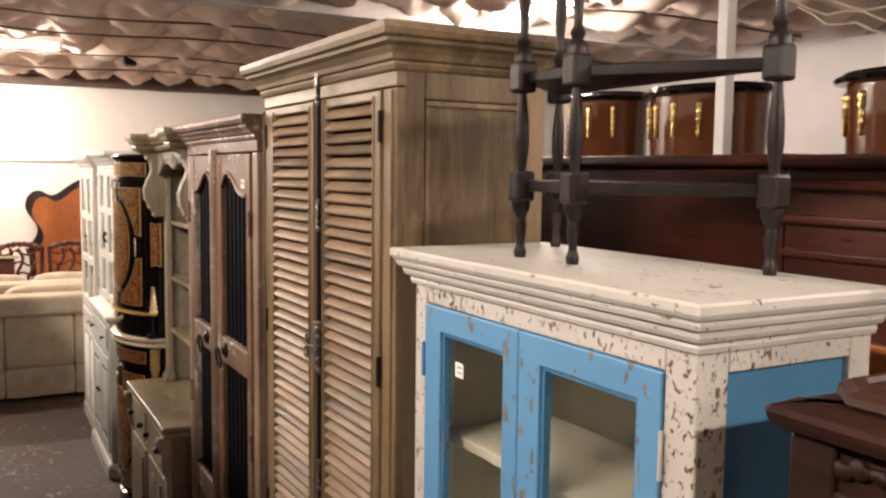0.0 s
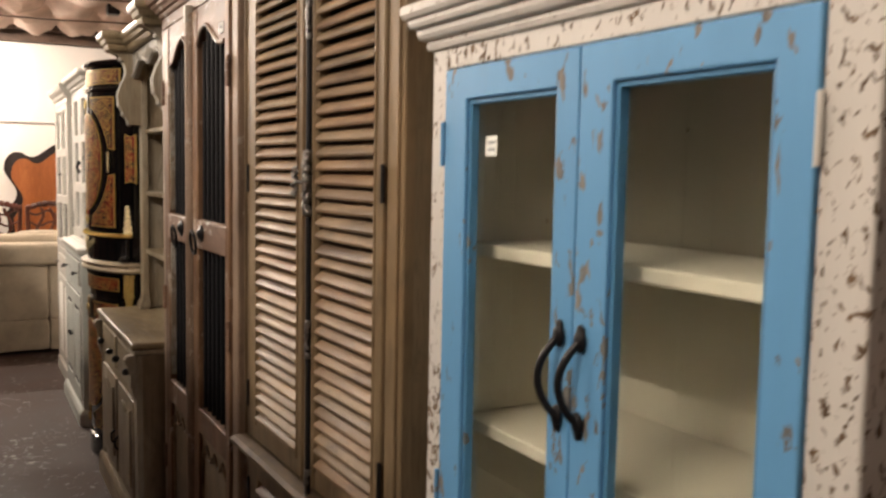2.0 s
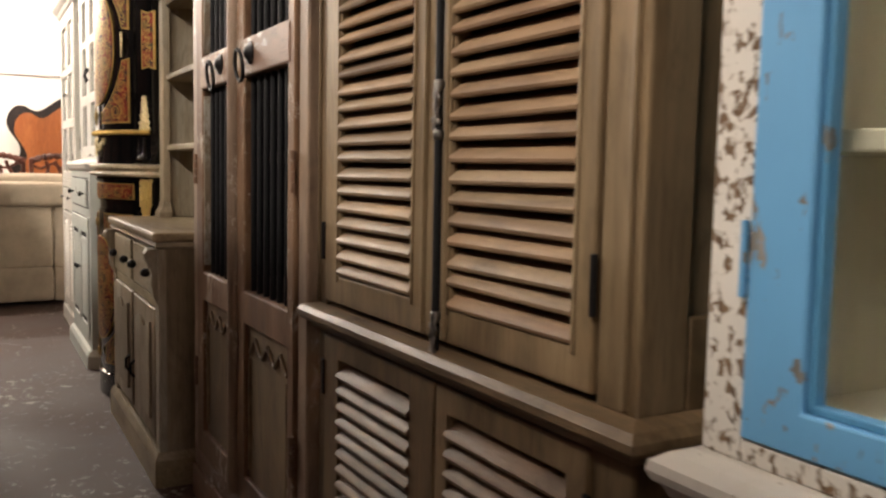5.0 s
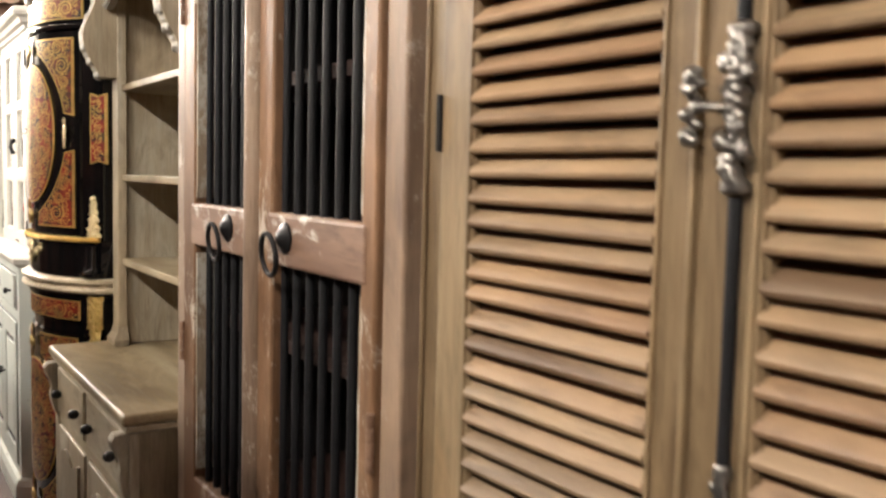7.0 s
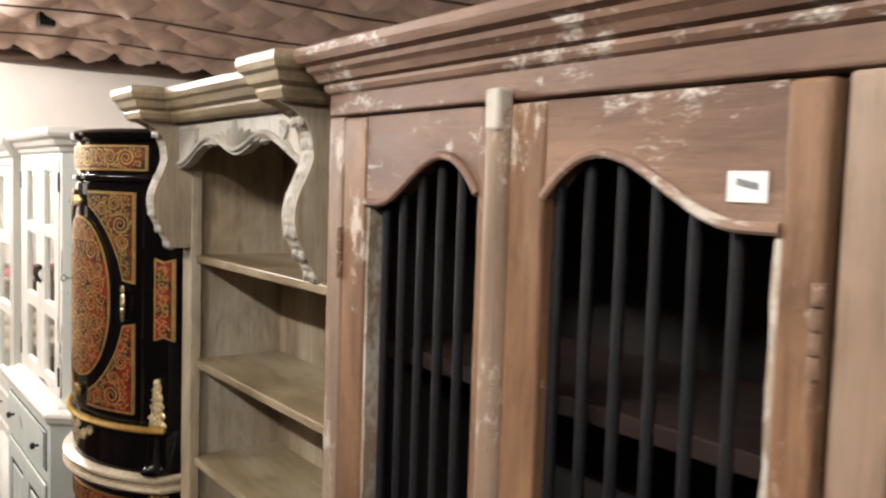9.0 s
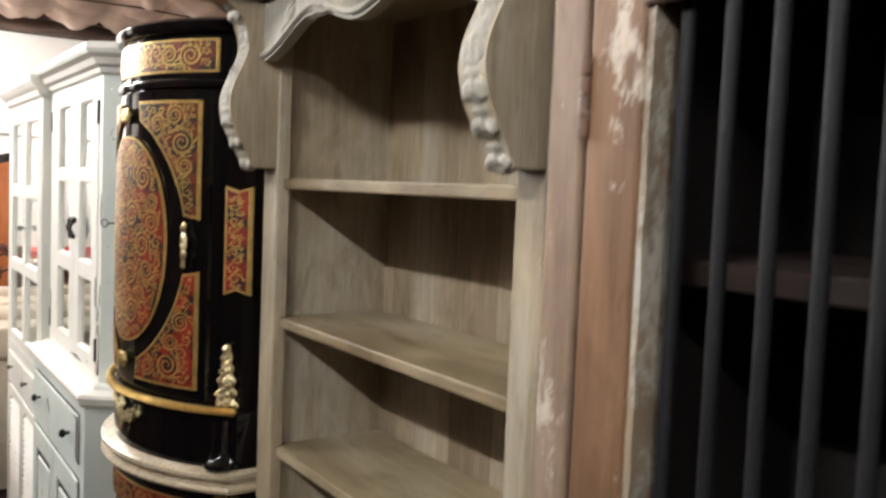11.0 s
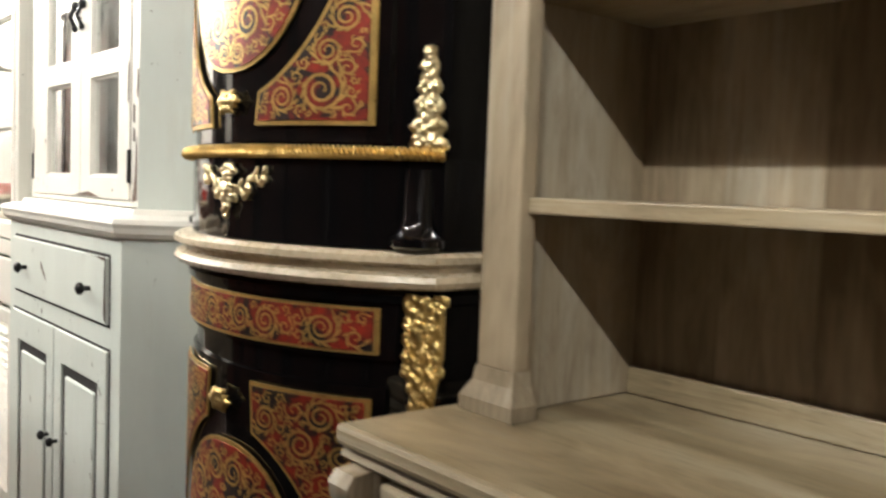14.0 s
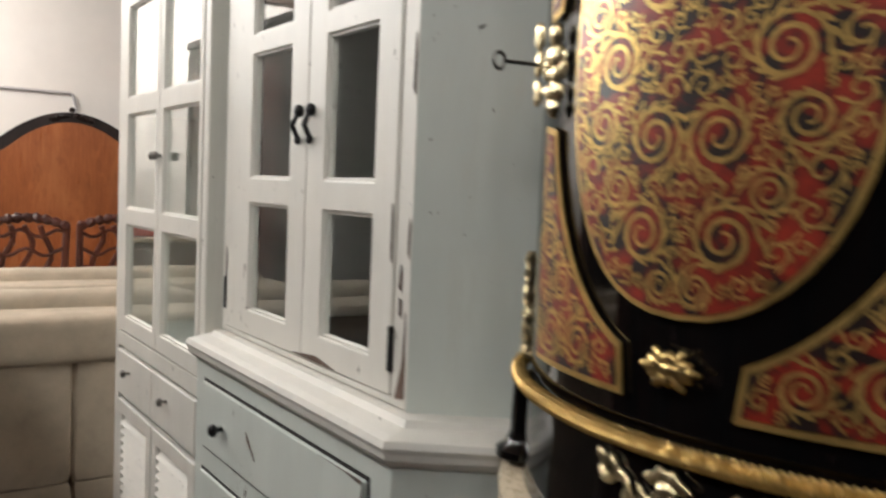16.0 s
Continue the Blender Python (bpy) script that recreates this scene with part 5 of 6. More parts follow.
def corner_cabinet_lower():
    root = thing("boulle_cabinet", 0.85, BY, 0.0, "black lacquer bow-front cabinet with red and brass inlay and marble top", "cabinet")
    body = part("body", bow_tier(bmesh.new(), [(0.0, 0.0), (0.0, 0.10), (-0.012, 0.105), (-0.012, 0.955)]), LACQUER, root, "", True)
    part("marble_top", bow_tier(bmesh.new(), [(0.008, 0.956), (0.024, 0.960), (0.030, 0.968), (0.026, 0.976), (0.012, 0.980), (0.012, 0.988), (0.030, 0.994), (0.030, 1.003), (0.022, 1.008)]), MARBLE, root, "beige moulded marble top", True)
    part("frieze_mould", bow_tier(bmesh.new(), [(-0.010, 0.932), (0.004, 0.936), (0.006, 0.948), (-0.008, 0.9555)]), LACQUER, root, "", True)
    drawer = part("drawer", bowed_plate([(BY - 0.306, 0.855), (BY + 0.295, 0.855), (BY + 0.295, 0.935), (BY - 0.306, 0.935)], -0.004, 0.008), LACQUER, root, "drawer front")
    inlay("inlay_panel", [(BY - 0.288, 0.862), (BY + 0.27, 0.862), (BY + 0.27, 0.928), (BY - 0.288, 0.928)], BOULLE, drawer, "red and brass inlaid band", 0.005, -0.004)
    for s in (-1, 1):
        mount(root, BY + s * 0.338, 0.945, "term", "gilt_term", "cast gilt tapering corner mount")
    cz, a, b = 0.475, 0.225, 0.235
    door = part("door", bowed_plate([(BY - 0.295, 0.13), (BY + 0.295, 0.13), (BY + 0.295, 0.815), (BY - 0.295, 0.815)], -0.006, 0.008), LACQUER, root, "bowed door")
    inlay("oval_inlay", ellipse(BY - 0.038, cz, 0.160, 0.225, power=0.85), BOULLE, door, "oval inlaid panel", 0.006, -0.002, BY - 0.038)
    for s in (-1, 1):
        for up in (-1, 1):
            inlay("spandrel_inlay", spandrel(s, up, BY - 0.038, cz, 0.208, b * 1.1, 0.245, cz + up * 0.325), BOULLE, door, "inlaid corner panel", 0.006, -0.002)
    for dz in (0.285, -0.285):
        mount(root, BY - 0.028, cz + dz, "rosette")


def corner_cabinet_upper():
    root = thing("boulle_upper_cabinet", 0.85, BY, 1.009, "black lacquer bow-front cabinet with brass inlay standing on marble", "cabinet")
    part("base", bow_tier(bmesh.new(), [(0.0, 1.010), (0.0, 1.132), (-0.004, 1.136)]), LACQUER, root, "", True)
    for s in (-1, 1):
        yy = BY + s * 0.325
        xx = bow(yy) + 0.010
        part("foot", lathe(bmesh.new(), [(0.030, 1.0095), (0.040, 1.016), (0.040, 1.026), (0.028, 1.034), (0.022, 1.05), (0.020, 1.12)], xx - 0.008, yy, 18), LACQUER, root, "turned lacquer foot", True)
    rope = [(bow(BY - 0.357 + 0.714 * k / 520, 0.010), BY - 0.357 + 0.714 * k / 520, 1.141) for k in range(521)]
    part("rope_band", sweep(bmesh.new(), rope, 0.0078, 12, 800.0, 3, 0.36), BRASS, root, "gilt rope moulding", True)
    part("body", bow_tier(bmesh.new(), [(-0.010, 1.134), (-0.010, 1.985)]), LACQUER, root, "", True)
    part("cornice", bow_tier(bmesh.new(), [(-0.008, 1.958), (0.004, 1.962), (0.010, 1.972), (0.010, 1.984), (0.0, 1.992), (-0.02, 1.996)]), LACQUER, root, "", True)
    part("frieze_bead", bow_tier(bmesh.new(), [(-0.008, 1.840), (0.003, 1.844), (0.005, 1.852), (0.003, 1.860), (-0.008, 1.864)]), LACQUER, root, "", True)
    inlay("frieze_inlay", [(BY - 0.30, 1.876), (BY + 0.30, 1.876), (BY + 0.30, 1.948), (BY - 0.30, 1.948)], BOULLE_GOLD, root, "gold inlaid frieze", 0.005, -0.008)
    door = part("door", bowed_plate([(BY - 0.290, 1.155), (BY + 0.290, 1.155), (BY + 0.290, 1.835), (BY - 0.290, 1.835)], -0.004, 0.007), LACQUER, root, "bowed door")
    cz, DY = 1.498, BY - 0.036
    inlay("oval_inlay", ellipse(DY, cz, 0.164, 0.240, power=0.88), BOULLE, door, "large oval panel of red shell", 0.006, 0.0, DY)
    for s in (-1, 1):
        for up, zz in ((1, 1.815), (-1, 1.178)):
            inlay("spandrel_inlay", spandrel(s, up, DY, cz, 0.214, 0.285, 0.243, zz), BOULLE_GOLD if up > 0 else BOULLE, door, "inlaid corner panel", 0.007)
        mount(door, DY + s * 0.214, cz, "drop")
        mount(root, BY + s * 0.336, 1.152, "caryatid", "gilt_figure", "tall cast gilt foliage mount")
        side = inlay("pilaster_inlay", [(BY + s * 0.318, 1.395), (BY + s * 0.338, 1.405), (BY + s * 0.358, 1.395), (BY + s * 0.358, 1.632), (BY + s * 0.338, 1.622), (BY + s * 0.318, 1.632)], BOULLE, root, "narrow inlaid strip", 0.005, -0.008)
    mount(door, DY, 1.214, "rosette")
    mount(door, DY, 1.785, "rosette")
    mount(root, BY - 0.040, 1.084, "mask")
    bm = bmesh.new()
    y, z = BY + 0.262, cz + 0.02
    x = bow(y, 0.006)
    for dz in (0.034, 0.0, -0.034):
        blob(bm, (x + 0.001, y, z + dz), (0.003, 0.009, 0.017), 0, 0.004)
    plate = part("lock_plate", bm, PALE_GOLD, door, "gilt lock plate", True)
    ring = [(x - 0.055 + 0.008 * math.cos(a), y + 0.006, z + 0.010 * math.sin(a)) for a in [2 * math.pi * k / 16 for k in range(17)]]
    bm = sweep(bmesh.new(), [(x, y, z), (x - 0.046, y + 0.006, z)], 0.0025, 8)
    sweep(bm, ring, 0.0022, 6)
    part("key", bm, PEWTER, plate, "small key in the lock", True)


corner_cabinet_lower()
corner_cabinet_upper()


# ---- pale corner cabinet ----
def glazed_leaf(root, X, y0, y1, z0, z1, cols, rows, material, label, glass_parent=None):
    """A glazed door: frame with openings cols x rows, each (a, b) in y and z."""
    f0, f1 = X - 0.003, X + 0.018
    ys = sorted([y0, y1] + [v for c in cols for v in c])
    zs = sorted([z0, z1] + [v for r in rows for v in r])
    holes = {(2 * i + 1, 2 * j + 1) for i in range(len(cols)) for j in range(len(rows))}
    bm = lattice(f0, f1, ys, zs, holes)
    door = part("door", bm, material, root, label)
    for c in cols:
        for r in rows:
            pane = part("pane", boxes((f1 - 0.010, f1 - 0.007, c[0], c[1], r[0], r[1]), bevel=0), GLASS, door, "clear glass pane")
            pane.visible_shadow = False
            bead = 0.005
            part("pane_bead", boxes((f0 + 0.005, f1, c[0], c[0] + bead, r[0], r[1]), (f0 + 0.005, f1, c[1] - bead, c[1], r[0], r[1]), (f0 + 0.005, f1, c[0] + bead, c[1] - bead, r[0], r[0] + bead), (f0 + 0.005, f1, c[0] + bead, c[1] - bead, r[1] - bead, r[1]), bevel=0.0015), material, door)
    return door


def knob(parent, x, y, z, r, material, label):
    bm = bmesh.new()
    sweep(bm, [(x + 0.002, y, z), (x - r * 1.2, y, z)], r * 0.4, 8)
    blob(bm, (x - r * 1.5, y, z), (r * 0.7, r, r))
    return part("knob", bm, material, parent, label, True)


def tapered_plan(x0, xb, y0, y1, run, slope=0.75):
    """Front y0 to y1 with splayed sides going back."""
    return [(x0, y0), (x0 + run, y0 - run * slope), (xb, y0 - run * slope), (xb, y1 + run * slope), (x0 + run, y1 + run * slope), (x0, y1)]


def hollow(bm, pts, skip, z0, z1, thick):
    """Walls along a plan, with one edge left open."""
    inner = outset(pts, [-thick] * len(pts))
    n = len(pts)
    for i in range(n):
        if i in skip:
            continue
        j = (i + 1) % n
        prism(bm, [pts[i], pts[j], tuple(inner[j]), tuple(inner[i])], "z", z0, z1)
    return bm


def pale_cabinet():
    U, L, XB = 0.672, 0.622, 1.15
    root = thing("corner_cabinet", L, 5.77, 0.0, "pale greenish-white distressed corner cabinet with glazed doors", "cabinet")
    up = tapered_plan(U, XB, 5.395, 6.185, 0.22)
    for edge in range(5):
        part("side_board", hollow(bmesh.new(), up, set(range(6)) - {edge}, 1.032, 1.93, 0.02), PALE_PAINT, root, "splayed painted board")
    # Near-black lining and floor paint the inner shade, so pane reflections show.
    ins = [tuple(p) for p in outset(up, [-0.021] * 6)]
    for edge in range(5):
        part("inner_lining", hollow(bmesh.new(), ins, set(range(6)) - {edge}, 1.034, 1.92, 0.004), SHADE_INSIDE, root, "near-black lining painting the shade inside")
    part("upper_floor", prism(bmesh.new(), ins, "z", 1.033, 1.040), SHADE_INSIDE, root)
    part("upper_top", prism(bmesh.new(), up, "z", 1.93, 1.95), PALE_PAINT, root)
    for a, b in ((5.395, 5.440), (6.158, 6.185)):
        part("stile", boxes((U, U + 0.022, a, b, 1.034, 1.93)), CREAM_PAINT, root)
    part("rail", boxes((U, U + 0.022, 5.440, 6.158, 1.912, 1.93)), CREAM_PAINT, root)
    part("rail", boxes((U, U + 0.022, 5.440, 6.158, 1.034, 1.046)), CREAM_PAINT, root)
    rows = ((1.098, 1.320), (1.372, 1.622), (1.662, 1.872))
    left = glazed_leaf(root, U, 5.763, 6.156, 1.048, 1.910, ((5.838, 6.030),), rows, CREAM_PAINT, "glazed cream-white door")
    right = glazed_leaf(root, U, 5.442, 5.760, 1.048, 1.910, ((5.512, 5.690),), rows, CREAM_PAINT, "glazed cream-white door")
    for door, y in ((left, 5.785), (right, 5.735)):
        bm = bmesh.new()
        blob(bm, (U - 0.010, y, 1.495), (0.010, 0.010, 0.012))
        sweep(bm, [(U - 0.014, y, 1.49), (U - 0.020, y + 0.004, 1.468), (U - 0.012, y, 1.448)], 0.005, 8)
        blob(bm, (U - 0.011, y, 1.443), (0.007, 0.007, 0.009))
        part("handle", bm, IRON, door, "small dark drop handle", True)
    for door, y in ((left, 6.157), (right, 5.441)):
        for z in (1.83, 1.12):
            part("hinge", boxes((U - 0.007, U + 0.0, y - 0.005, y + 0.005, z - 0.035, z + 0.035), bevel=0.002), IRON, door, "dark hinge")
    prof = [(0.0, 1.935), (0.010, 1.942), (0.014, 1.956), (0.026, 1.964), (0.034, 1.982), (0.050, 1.992), (0.056, 2.004), (0.056, 2.020), (0.048, 2.024)]
    part("cornice", moulding(bmesh.new(), up, (2,), prof), CREAM_PAINT, root, "stepped cream cornice")
    low = tapered_plan(L, XB, 5.345, 6.195, 0.22)
    prof = [(0.0, 0.972), (0.010, 0.976), (0.018, 0.986), (0.020, 0.996), (0.024, 1.004), (0.020, 1.014), (0.006, 1.018), (-0.024, 1.022), (-0.030, 1.032)]
    part("waist_ledge", moulding(bmesh.new(), low, (2,), prof), CREAM_PAINT, root, "moulded cream ledge")
    part("lower_body", moulding(bmesh.new(), low, (2,), [(0.0, 0.09), (0.0, 0.972)]), PALE_PAINT, root, "splayed lower body")
    part("plinth", moulding(bmesh.new(), low, (2,), [(0.022, 0.0), (0.022, 0.06), (0.012, 0.082), (0.0, 0.092)]), PALE_PAINT, root, "moulded foot")
    # Dark plates behind the fronts paint the shade of their gaps.
    part("drawer_gap", boxes((L - 0.0012, L + 0.002, 5.405, 6.140, 0.785, 0.938), (L - 0.0012, L + 0.002, 5.400, 6.148, 0.128, 0.742), bevel=0), SHADE_INSIDE, root, "near-black plate painting the gap shade round the drawer and doors")
    drawer = part("drawer", boxes((L - 0.008, L + 0.01, 5.411, 6.134, 0.792, 0.931), bevel=0.003), PALE_PAINT, root, "wide pale drawer front")
    for y in (6.005, 5.510):
        knob(drawer, L - 0.008, y, 0.858, 0.014, IRON, "dark iron knob")
    for y0, y1, hy in ((5.406, 5.766, 5.735), (5.774, 6.142, 5.805)):
        door = part("lower_door", lattice(L - 0.007, L + 0.01, (y0, y0 + 0.055, y1 - 0.055, y1), (0.134, 0.20, 0.66, 0.736), {(1, 1)}), PALE_PAINT, root, "pale panelled door")
        part("panel", boxes((L + 0.0, L + 0.008, y0 + 0.055, y1 - 0.055, 0.20, 0.66), bevel=0), PALE_PAINT, door)
        part("raised_field", boxes((L - 0.006, L + 0.004, y0 + 0.078, y1 - 0.078, 0.225, 0.635), bevel=0.006), PALE_PAINT, door)
        knob(door, L - 0.007, hy, 0.47, 0.012, IRON, "dark iron knob")
    # bare patches where the paint has been knocked off the corners
    for pts, out in (
        ([(5.402, 1.05), (5.428, 1.046), (5.410, 1.10), (5.404, 1.18)], 0.0004), ([(5.80, 1.052), (5.62, 1.05), (5.70, 1.062)], 0.0032),
        ([(5.417, 1.17), (5.424, 1.175), (5.423, 1.20), (5.416, 1.195)], 0.0004), ([(5.418, 1.21), (5.427, 1.215), (5.422, 1.25), (5.417, 1.24)], 0.0004),
        ([(5.400, 1.26), (5.405, 1.27), (5.402, 1.32), (5.399, 1.31)], 0.0004), ([(5.400, 1.50), (5.406, 1.51), (5.403, 1.59), (5.399, 1.56)], 0.0004),
        ([(5.445, 1.25), (5.450, 1.26), (5.449, 1.34), (5.445, 1.33)], 0.0032), ([(6.150, 1.15), (6.154, 1.16), (6.153, 1.22), (6.150, 1.21)], 0.0032)):
        part("bare_patch", prism(bmesh.new(), pts, "x", U - out - 0.0014, U - out), BEAM_WOOD, root, "bare wood where paint flaked off")
    for pts in ([(5.412, 0.80), (5.420, 0.81), (5.418, 0.90), (5.412, 0.93)], [(5.42, 0.924), (5.47, 0.930), (5.56, 0.9305), (5.415, 0.931)], [(5.83, 0.84), (5.87, 0.87), (5.875, 0.885), (5.84, 0.855)]):
        part("bare_patch", prism(bmesh.new(), pts, "x", L - 0.0096, L - 0.0082), BEAM_WOOD, root, "bare wood where paint flaked off")


pale_cabinet()


# ---- second white cabinet ----
def white_cabinet():
    X, Y0, Y1, XB = 0.648, 6.232, 7.04, 1.10
    root = thing("louvred_display_cabinet", X, 6.63, 0.0, "white display cabinet with small glazed doors over louvred doors", "cabinet")
    part("side_panel", boxes((X + 0.02, XB, Y0, Y0 + 0.02, 0.08, 1.93)), CREAM_PAINT, root)
    part("side_panel", boxes((X + 0.02, XB, Y1 - 0.02, Y1, 0.08, 1.93)), CREAM_PAINT, root)
    part("back_panel", boxes((XB - 0.02, XB, Y0 + 0.02, Y1 - 0.02, 0.08, 1.93)), PALE_PAINT, root)
    part("upper_floor", boxes((X + 0.02, XB - 0.02, Y0 + 0.02, Y1 - 0.02, 0.90, 0.92)), PALE_PAINT, root)
    for z in (1.235, 1.545):
        part("shelf", boxes((X + 0.05, XB - 0.02, Y0 + 0.02, Y1 - 0.02, z, z + 0.016)), PALE_PAINT, root)
    for a, b in ((Y0, Y0 + 0.035), (Y1 - 0.035, Y1)):
        part("stile", boxes((X, X + 0.024, a, b, 0.08, 1.93)), CREAM_PAINT, root)
    part("rail", boxes((X, X + 0.024, Y0 + 0.035, Y1 - 0.035, 1.89, 1.93)), CREAM_PAINT, root)
    part("rail", boxes((X, X + 0.024, Y0 + 0.035, Y1 - 0.035, 0.86, 0.905)), CREAM_PAINT, root)
    rows = ((0.955, 1.225), (1.272, 1.540), (1.588, 1.845))
    left = glazed_leaf(root, X, 6.608, 7.000, 0.91, 1.886, ((6.640, 6.925),), rows, CREAM_PAINT, "glazed white door")
    right = glazed_leaf(root, X, 6.268, 6.604, 0.91, 1.886, ((6.292, 6.572),), rows, CREAM_PAINT, "glazed white door")
    knob(left, X, 6.622, 1.42, 0.012, PEWTER, "small metal knob")
    knob(right, X, 6.588, 1.42, 0.012, PEWTER, "small metal knob")
    prof = [(0.0, 1.92), (0.012, 1.93), (0.018, 1.95), (0.030, 1.962), (0.042, 1.98), (0.046, 2.0), (0.040, 2.006)]
    part("cornice", moulding(bmesh.new(), plan(X, XB, Y0, Y1), (0, 1), prof), CREAM_PAINT, root, "stepped white cornice")
    for a, b in ((Y0 + 0.045, 6.630), (6.640, Y1 - 0.045)):
        drawer = part("drawer", boxes((X - 0.004, X + 0.016, a, b, 0.720, 0.850), bevel=0.003), CREAM_PAINT, root, "white drawer front")
        knob(drawer, X - 0.004, (a + b) / 2 + 0.04, 0.80, 0.012, PEWTER, "small metal knob")
        door = part("lower_door", lattice(X - 0.002, X + 0.018, (a, a + 0.045, b - 0.045, b), (0.11, 0.165, 0.66, 0.70), {(1, 1)}), CREAM_PAINT, root, "white louvred door")
        bm = bmesh.new()
        prism(bm, [(-0.014, -0.012), (-0.010, -0.015), (0.014, 0.010), (0.010, 0.013)], "y", -(b - a) / 2 + 0.045, (b - a) / 2 - 0.045)
        me = mesh_of("slat", bm, CREAM_PAINT)
        for k in range(20):
            piece("slat", me, door, Vector((X + 0.010, (a + b) / 2, 0.178 + 0.0245 * k)) - root_place(root))
    part("lower_back", boxes((X + 0.03, X + 0.04, Y0 + 0.02, Y1 - 0.02, 0.09, 0.90)), PALE_PAINT, root)
    part("plinth", boxes((X - 0.008, XB, Y0, Y1, 0.0, 0.085)), CREAM_PAINT, root)


white_cabinet()


# ---- far end: sofas, bedstead, carved chairs, chest ----
def cushion(bm, x0, x1, y0, y1, z0, z1, s=6.0, seed=0):
    """A soft pad with rounded, slightly uneven faces."""
    n = 10
    verts = {}
    for i in range(n + 1):
        for j in range(n + 1):
            for k in range(n + 1):
                if 0 < i < n and 0 < j < n and 0 < k < n:
                    continue
                u, v, w = i / n * 2 - 1, j / n * 2 - 1, k / n * 2 - 1
                m = (abs(u) ** s + abs(v) ** s + abs(w) ** s) ** (1 / s)
                q = max(abs(u), abs(v), abs(w))
                f = q / m * (1 - 0.04 * noise.noise((u * 1.7 + seed, v * 1.7, w * 1.7)))
                p = ((x0 + x1) / 2 + u * f * (x1 - x0) / 2, (y0 + y1) / 2 + v * f * (y1 - y0) / 2, (z0 + z1) / 2 + w * f * (z1 - z0) / 2)
                verts[i, j, k] = bm.verts.new(p)
    for a in range(n):
        for b in range(n):
            for c in (0, n):
                bm.faces.new([verts[q] for q in ((c, a, b), (c, a + 1, b), (c, a + 1, b + 1), (c, a, b + 1))])
                bm.faces.new([verts[q] for q in ((a, c, b), (a + 1, c, b), (a + 1, c, b + 1), (a, c, b + 1))])
                bm.faces.new([verts[q] for q in ((a, b, c), (a + 1, b, c), (a + 1, b + 1, c), (a, b + 1, c))])
    return bm


def sofa(x0, x1, y0, label, top=0.92):
    """A sofa whose back is turned to the walk, its seat towards the end wall."""
    root = thing("sofa", (x0 + x1) / 2, y0 + 0.45, 0.0, label, "sofa", "cream sofas")
    n = 4
    w = (x1 - x0) / n
    for k in range(n):
        part("back_pad", cushion(bmesh.new(), x0 + w * k, x0 + w * (k + 1), y0 + 0.005, y0 + 0.20, 0.27, 0.76, 16.0, seed=k), CREAM_CLOTH, root, "", True)
        part("base_panel", cushion(bmesh.new(), x0 + w * k, x0 + w * (k + 1), y0 + 0.01, y0 + 0.20, 0.03, 0.275, 20.0, seed=k + 9), CREAM_CLOTH, root, "", True)
    part("back_roll", cushion(bmesh.new(), x0 - 0.01, x1 + 0.01, y0 - 0.03, y0 + 0.24, 0.70, top, seed=3), CREAM_CLOTH, root, "rolled top of the back", True)
    part("seat_frame", boxes((x0, x1, y0 + 0.2, y0 + 0.92, 0.06, 0.28), bevel=0.02), CREAM_CLOTH, root)
    for k in range(2):
        a, b = x0 + (x1 - x0) * k / 2, x0 + (x1 - x0) * (k + 1) / 2
        part("seat_cushion", cushion(bmesh.new(), a, b, y0 + 0.25, y0 + 0.95, 0.28, 0.46, seed=k + 20), CREAM_CLOTH, root, "", True)
        part("back_cushion", cushion(bmesh.new(), a + 0.01, b - 0.01, y0 + 0.20, y0 + 0.42, 0.44, top + 0.055, seed=k + 30), CREAM_CLOTH, root, "loose back cushion", True)
    for a, b in ((x0 - 0.04, x0 + 0.18), (x1 - 0.18, x1 + 0.04)):
        part("arm", cushion(bmesh.new(), a, b, y0 + 0.15, y0 + 0.95, 0.05, 0.64, seed=40), CREAM_CLOTH, root, "", True)
    for x in (x0 + 0.06, x1 - 0.06):
        for y in (y0 + 0.08, y0 + 0.85):
            part("foot", lathe(bmesh.new(), [(0.02, 0.0), (0.03, 0.06)], x, y, 12), DARK_WOOD, root)


sofa(-0.95, 1.15, 7.52, "cream upholstered sofa with a padded back turned to the aisle", 0.875)
sofa(-0.7, 1.5, 9.05, "cream sofa with loose seat cushions beyond the first one", 0.80)


def bed_profile(half, top, inset_by):
    """Scrolled outline of a tall headboard: shoulders, waist and arched crest."""
    pts = []
    for k in range(41):
        u = k / 40
        y = half * (1 - 2 * u)
        c = abs(1 - 2 * u)
        if c < 0.55:
            z = top - 0.20 * (c / 0.55) ** 2
        elif c < 0.80:
            z = top - 0.20 - 0.05 * math.sin(math.pi * (c - 0.55) / 0.25)
        else:
            z = top - 0.20 + 0.02 * math.sin(math.pi * (c - 0.8) / 0.4) - 0.10 * ((c - 0.8) / 0.2) ** 3
        pts.append((y, z))
    side = []
    for k in range(1, 16):
        u = k / 15
        side.append((half - 0.09 * math.sin(math.pi * u) ** 2 + 0.05 * math.sin(2 * math.pi * u), top - 0.30 - u * 0.6))
    left = [(-y, z) for y, z in side]
    return [(y * (1 - inset_by), z - inset_by * 0.9) for y, z in pts + left + [(-half + 0.05, 0.2), (half - 0.05, 0.2)] + side[::-1]]


